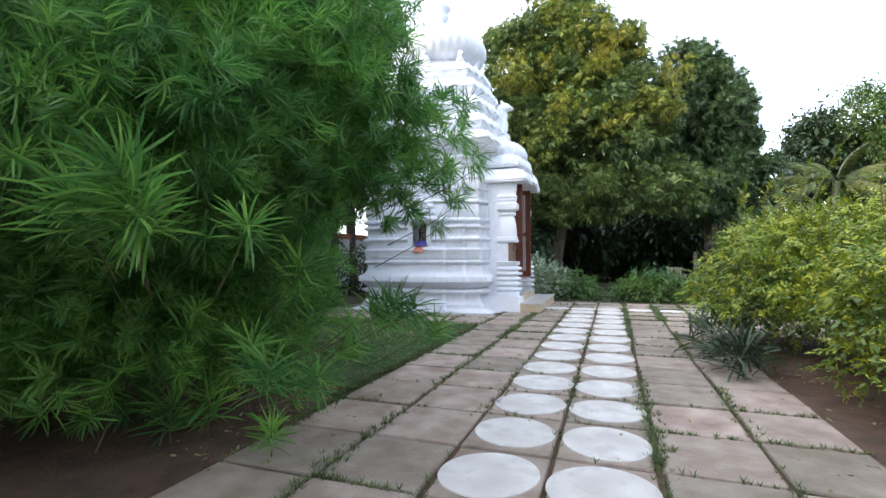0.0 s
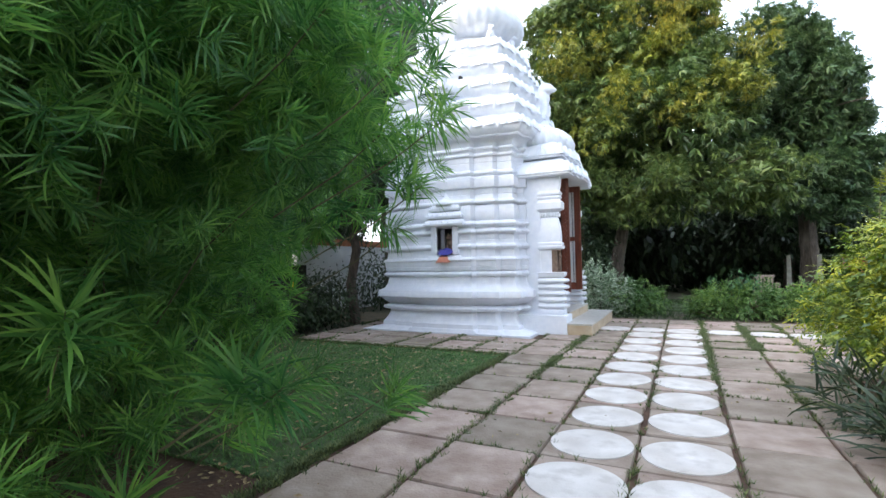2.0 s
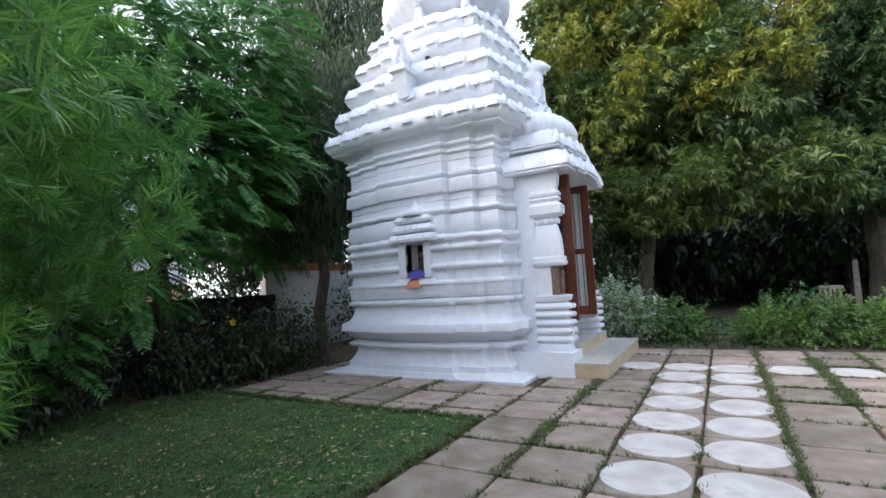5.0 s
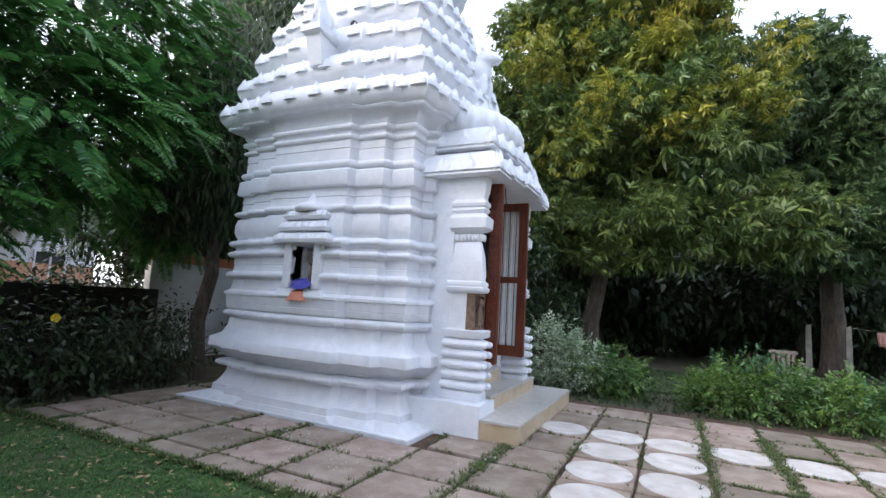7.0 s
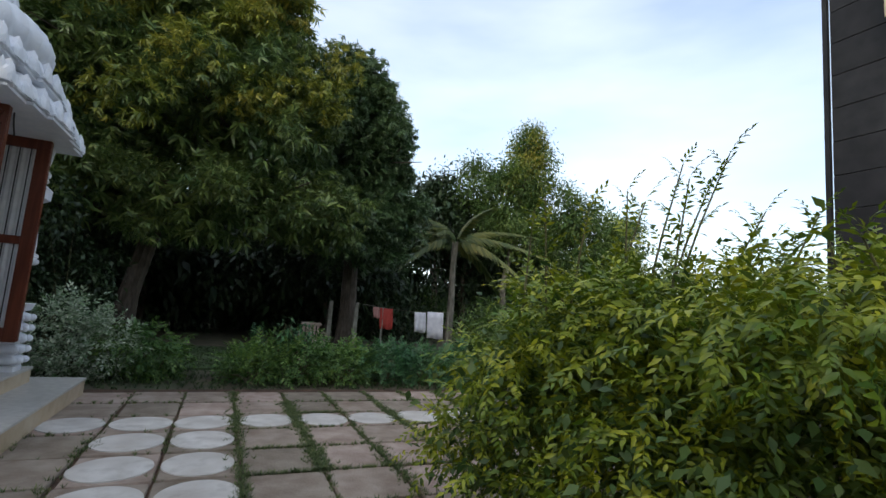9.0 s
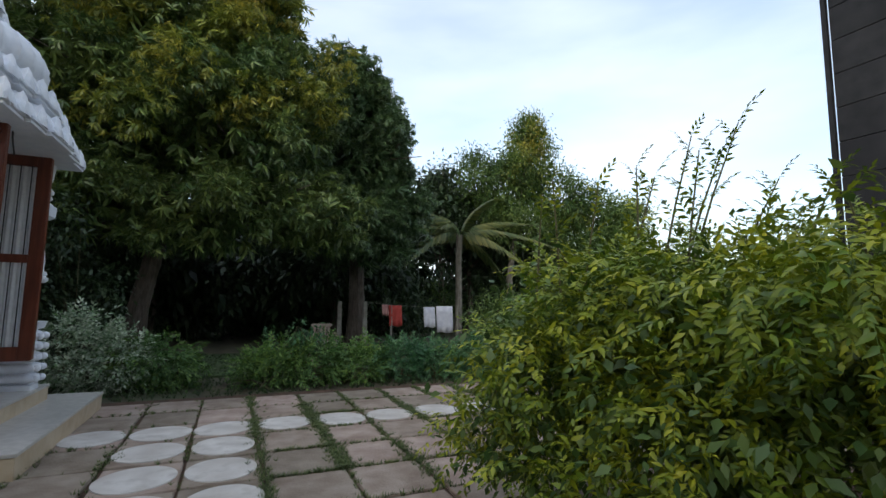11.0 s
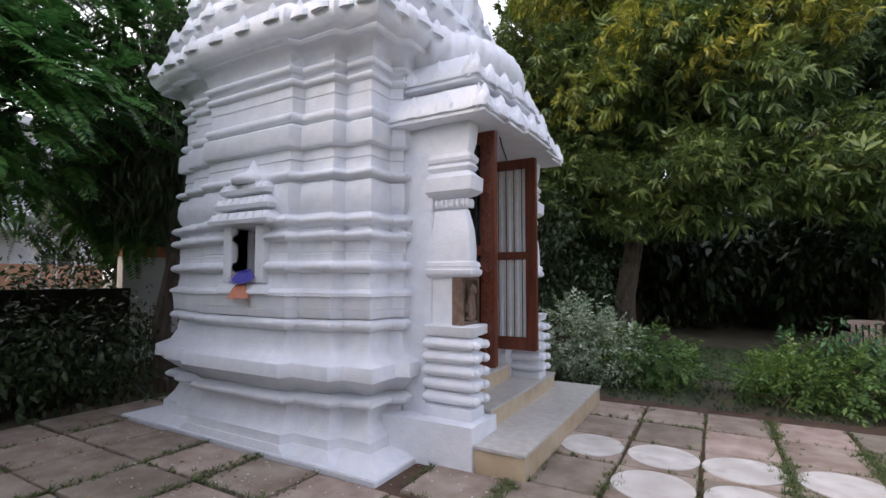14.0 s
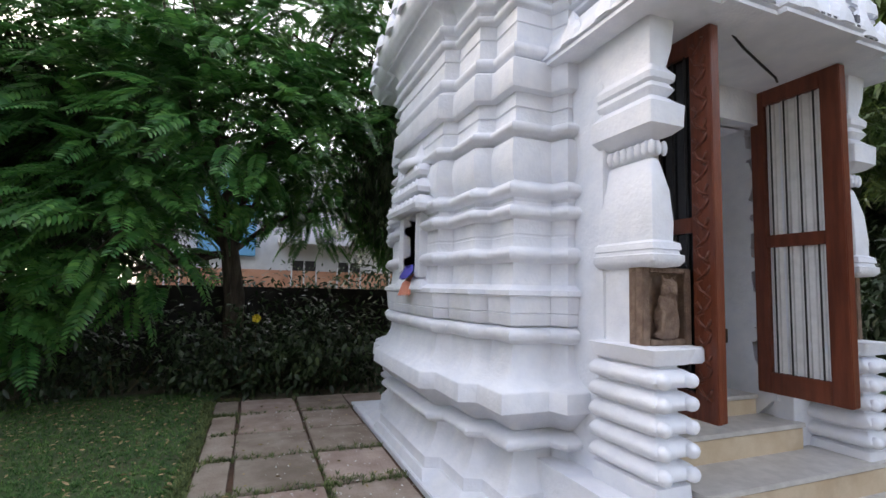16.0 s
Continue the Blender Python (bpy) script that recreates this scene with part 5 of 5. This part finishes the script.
hanging("pink_cloth", 4.5, 4.72, 1.31, 0.95, PINK, "faded pink cloth hanging on the clothes line")
hanging("red_cloth", 4.74, 5.2, 1.29, 0.60, RED, "red cloth hanging on the clothes line")
hanging("white_towel", 6.0, 6.42, 1.24, 0.55, LINEN, "white towel hanging on the clothes line")
hanging("white_sheet", 6.48, 7.1, 1.28, 0.36, LINEN, "larger white sheet hanging on the clothes line")
for x, z in ((3.03, 1.42), (3.85, 1.43)):
    o = tagged(part("fence_stake", loft([[(x - 0.07, 20.2, -0.1), (x + 0.07, 20.2, -0.1), (x + 0.07, 20.32, -0.1), (x - 0.07, 20.32, -0.1)], [(x - 0.06, 20.2, z * 0.6), (x + 0.065, 20.2, z * 0.6), (x + 0.065, 20.3, z * 0.6), (x - 0.06, 20.3, z * 0.6)], [(x - 0.05, 20.2, z - 0.05), (x + 0.055, 20.2, z), (x + 0.055, 20.28, z), (x - 0.05, 20.28, z - 0.04)]]), STAKE), "weathered pale stone post under the trees", "post", "posts under the trees")

chair = thing("garden_chair", (1.95, 16.8, 0), "faded brownish plastic garden armchair on the grass", "chair")
X, Y = 1.95, 16.8
part("seat", box(X - 0.24, X + 0.24, Y - 0.24, Y + 0.24, 0.40, 0.44, 0.015), PLASTIC, chair)
bb = bmesh.new()
for i in range(5):
    box(X - 0.20 + i * 0.085, X - 0.14 + i * 0.085, Y + 0.22, Y + 0.25, 0.44, 0.80, 0.008, bb)
box(X - 0.25, X + 0.25, Y + 0.21, Y + 0.26, 0.78, 0.86, 0.02, bb)
part("backrest", bb, PLASTIC, chair)
for sx in (-1, 1):
    part("armrest", box(X + sx * 0.27 - 0.03, X + sx * 0.27 + 0.03, Y - 0.25, Y + 0.25, 0.62, 0.655, 0.012), PLASTIC, chair)
    for sy in (-1, 1):
        part("leg", tube([(X + sx * 0.28, Y + sy * 0.25, -0.02), (X + sx * 0.25, Y + sy * 0.22, 0.42), (X + sx * 0.27, Y + sy * 0.22, 0.64)], [0.022, 0.028, 0.025], 8), PLASTIC, chair)

# ---- boundary walls and buildings ----
wb = structure("wall_west", box(-9.75, -9.55, 11.0, 24.0, -0.1, 1.95, 0.01), FARWHITE, "white rendered boundary wall", "wall")
structure("wall_west_coping", box(-9.82, -9.48, 10.95, 24.0, 1.95, 2.15, 0.02), COPING, "terracotta wall coping", "coping")
structure("fence_west", box(-9.25, -9.15, -8.0, 10.95, -0.1, 1.38, 0.01), FENCE, "dark painted boundary fence", "fence")
# added wall that closes the view; near-black to stand for shade under the trees
structure("wall_north", box(-9.75, 24.0, 29.6, 29.8, -0.1, 2.2, 0.01), FENCE, "added closing wall, coloured dark like the shade under the grove", "wall")

house = thing("white_house", (-21.5, 10.0, 0), "white flat-roofed house beyond the boundary", "house")
part("wall", box(-25, -20, 4.5, 15.5, -0.1, 6.6, 0.02), FARWHITE, house)
part("base_band", box(-20.06, -19.96, 4.5, 15.5, -0.1, 2.0, 0.01), FARPINK, house)
part("blue_bay", box(-20.05, -19.7, 6.2, 8.2, 2.5, 5.6, 0.02), FARBLUE, house)
part("balcony", box(-20.05, -19.0, 9.0, 13.2, 3.0, 3.25, 0.02), FARWHITE, house)
for i in range(12):
    part("baluster", box(-19.08, -19.03, 9.05 + i * 0.37, 9.10 + i * 0.37, 3.25, 4.1), FARWHITE, house)
part("roof_edge", box(-25.2, -19.7, 4.3, 15.7, 6.6, 6.85, 0.02), FARWHITE, house)
for y in (5.2, 9.6, 11.4, 13.6):
    for z in (0.9, 3.5):
        w = part("window", box(-20.03, -19.985, y, y + 0.9, z + 0.3, z + 1.5), DARK, house)
        wf = bmesh.new()
        for a, b, c, d in ((y - 0.06, y, z + 0.24, z + 1.56), (y + 0.9, y + 0.96, z + 0.24, z + 1.56), (y, y + 0.9, z + 1.5, z + 1.56), (y, y + 0.9, z + 0.24, z + 0.3), (y + 0.42, y + 0.48, z + 0.3, z + 1.5)):
            box(-20.03, -19.95, a, b, c, d, 0, wf)
        part("frame", wf, FARWHITE, w)

tower = thing("slate_building", (10.5, 5.0, 0), "tall building clad in black slate tiles with cream trim", "building")
part("core", box(9.06, 16.0, -6.0, 9.50, -0.1, 13.0), FARWHITE, tower)
part("cream_bay", box(8.55, 9.04, 6.2, 8.55, 6.35, 13.0, 0.02), CREAM, tower)
part("corner_trim", box(8.985, 9.06, 9.52, 9.60, -0.1, 13.0, 0.006), SLATE, tower)
sl = finish(box(-0.02, 0.02, -0.59, 0.59, -0.29, 0.29, 0.004), "slate", SLATE)
for i in range(11):
    for k in range(22):
        o = adopt(new("slate", sl), tower)
        o.matrix_basis = pose(9.035, 9.5 - 0.6 - i * 1.2 - (0.0 if k % 2 else 0.0), 0.3 + k * 0.592)

# ---- grass, fallen leaves ----
BLADES = join_templates([(strap(0.10, 0.5, 2), frames_along(np.array([[math.cos(a) * 0.5, math.sin(a) * 0.5, 1.0]]), 0.1, np.array([1.0]), rng)[0], (0.02 * math.cos(a * 2), 0.02 * math.sin(a * 2), 0)) for a in (0.2, 1.6, 2.9, 4.2, 5.3)])


def grass(name, pts, h, material, label):
    d = np.tile((1.0, 0, 0), (len(pts), 1))
    a = rng.uniform(0, math.tau, len(pts))
    s = h * rng.uniform(0.5, 1.3, len(pts))
    m = np.zeros((len(pts), 3, 3))
    m[:, 0, 0], m[:, 0, 1], m[:, 1, 0], m[:, 1, 1], m[:, 2, 2] = np.cos(a) * s, -np.sin(a) * s, np.sin(a) * s, np.cos(a) * s, s
    return tagged(spread(name, BLADES, m, pts, material), label, "grass", kind="stuff")


def scatter(n, x0, x1, y0, y1, z=-0.012):
    return np.stack((rng.uniform(x0, x1, n), rng.uniform(y0, y1, n), np.full(n, z)), 1)


grass("lawn_grass", np.concatenate((scatter(20000, -7.2, -2.42, 3.3, 7.76), scatter(5000, -4.5, -2.42, 4.0, 7.76))), 0.035, GRASS, "short lawn grass blades in shade")
grass("far_grass", scatter(9000, -3.0, 9.0, 13.1, 19.0, -0.03), 0.07, SHADEGRASS, "rough grass beyond the paving, toned dark for tree shade")
grass("lawn_edge_grass", np.concatenate((scatter(900, -2.46, -2.36, 3.0, 7.8), scatter(800, -6.6, -2.4, 7.70, 7.80))), 0.06, WEED, "grass tufts along the lawn edge")
DRYLEAF = leaf(0.35, 0.1)
pts = np.concatenate((scatter(2400, -7.0, -2.5, 3.0, 7.7, 0.025), scatter(90, -6.5, -2.4, 7.9, 9.2, 0.012), scatter(110, -2.3, 1.5, 0.5, 7.5, 0.012), scatter(160, 1.0, 2.2, 1.5, 6.0, 0.0), scatter(120, -2.9, -1.9, 1.4, 3.4, 0.012)))
tagged(spread("fallen_leaves", DRYLEAF, frames_along(rng.normal(0, 1, pts.shape) * np.array([1, 1, 0.15]), 0.5, 0.055 * rng.uniform(0.4, 1.2, len(pts)), rng), pts, DRY), "dry fallen leaves scattered on lawn and paving", "fallen leaves", kind="stuff")
pts = np.concatenate((scatter(260, -6.0, -2.4, 8.3, 9.35, 0.012), scatter(60, -2.5, -1.5, 9.0, 9.9, 0.012)))
tagged(spread("white_petals", leaf(0.6, 0.05), frames_along(rng.normal(0, 1, pts.shape) * np.array([1, 1, 0.1]), 0.3, 0.018 * rng.uniform(0.6, 1.3, len(pts)), rng), pts, WHITEPETAL), "tiny white petals fallen on the paving", "petals", kind="stuff")

# ---- stone paving, piece by piece ----
tile_bm = box(-0.5, 0.5, -0.5, 0.5, -0.08, 0.0)
bmesh.ops.bevel(tile_bm, geom=[e for e in tile_bm.edges if all(v.co.z > -0.01 for v in e.verts)], offset=0.012, segments=1, affect="EDGES")
tile_mesh = finish(tile_bm, "paving_slab", STONE)
disc_mesh = finish(lathe([(0.285, -0.004), (0.283, 0.004)], (0, 0), 40), "white_disc", DISC)
tile_rng = np.random.default_rng(11)
JOINTS = []


def slab_at(x0, x1, y0, y1, disc=False):
    gx, gy = 0.026, 0.024
    o = new("paving_slab", tile_mesh)
    o.parent = pave_bed
    dz = tile_rng.uniform(-0.006, 0.004)
    o.matrix_basis = Matrix.LocRotScale(((x0 + x1) / 2 + tile_rng.uniform(-0.008, 0.008), (y0 + y1) / 2 + tile_rng.uniform(-0.008, 0.008), dz), Euler((tile_rng.normal(0, 0.003), tile_rng.normal(0, 0.003), tile_rng.normal(0, 0.008))), (x1 - x0 - gx * tile_rng.uniform(0.6, 1.8), y1 - y0 - gy * tile_rng.uniform(0.6, 1.8), 1))
    if disc:
        k = new("white_disc", disc_mesh)
        k.parent = pave_bed
        k.matrix_basis = Matrix.LocRotScale(((x0 + x1) / 2 + tile_rng.uniform(-0.012, 0.012), (y0 + y1) / 2 + tile_rng.uniform(-0.012, 0.012), dz + 0.004), Euler((0, 0, tile_rng.uniform(0, 6))), (tile_rng.uniform(0.97, 1.03), tile_rng.uniform(1.02, 1.10), 1))
    JOINTS.append((x0, x1, y0, y1))


COLS = [(-2.34, -1.66), (-1.66, -1.01), (-1.01, -0.39), (-0.39, 0.225), (0.225, 0.88), (0.88, 1.50)]
for k in range(-2, 20):
    y1 = 11.40 - 0.70 * k
    y0 = y1 - 0.70
    for c, (x0, x1) in enumerate(COLS):
        if k == -2 and y1 > 13.2:
            continue
        if x1 < -1.6 and 9.2 < y0 < 12.9 and x0 < -2.0:
            continue
        disc = c in (2, 3) and k >= 0 or k == 0 and c > 1
        slab_at(x0, x1, y0, y1, disc)
for k in range(-2, 5):
    y1 = 11.40 - 0.70 * k
    for c in range(7):
        slab_at(1.50 + 0.64 * c, 1.50 + 0.64 * (c + 1), y1 - 0.70, y1, k == 0)
slab_at(-2.34, -1.60, 9.35, 9.92)
new_disc = new("white_disc", disc_mesh)
new_disc.parent = pave_bed
new_disc.matrix_basis = Matrix.LocRotScale((-1.30, 11.05, 0.004), None, (1, 1.05, 1))
for y0, y1 in ((7.80, 8.07), (8.07, 8.72), (8.72, 9.32)):
    for c in range(6):
        slab_at(-6.67 + 0.72 * c, -6.67 + 0.72 * (c + 1), y0, y1)
for k in range(6):
    slab_at(-6.67, -6.0, 9.32 + 0.64 * k, 9.32 + 0.64 * (k + 1))
for c in range(6):
    slab_at(-6.0 + 0.62 * c, -6.0 + 0.62 * (c + 1), 12.88, 13.14)

# weeds rooted in the joints
jp = []
for x0, x1, y0, y1 in JOINTS:
    dens = 1.0 if (x0 < -1.5 or x1 > 0.8) else 0.5
    if y0 > 6 and (x0 > 0.15 or -1.7 < x0 < -1.2):
        dens *= 2.0
    if x0 > 0.15 and y0 > 7.5:
        dens *= 1.2
    patch = max(0.05, 0.7 + 2.2 * noise.noise(Vector((x0 * 0.9, y0 * 0.7, 3.1))))
    for _ in range(int(70 * dens * patch * tile_rng.uniform(0.2, 1.4))):
        t = tile_rng.uniform()
        jp.append((x0 + tile_rng.normal(0, 0.016 + 0.02 * patch), y0 + t * (y1 - y0), -0.012))
    for _ in range(int(24 * dens * patch * tile_rng.uniform(0.0, 1.4))):
        jp.append((x0 + tile_rng.uniform() * (x1 - x0), y0 + tile_rng.normal(0, 0.016), -0.012))
grass("joint_weeds", np.array(jp), 0.05, WEED, "weeds and grass growing in the paving joints")
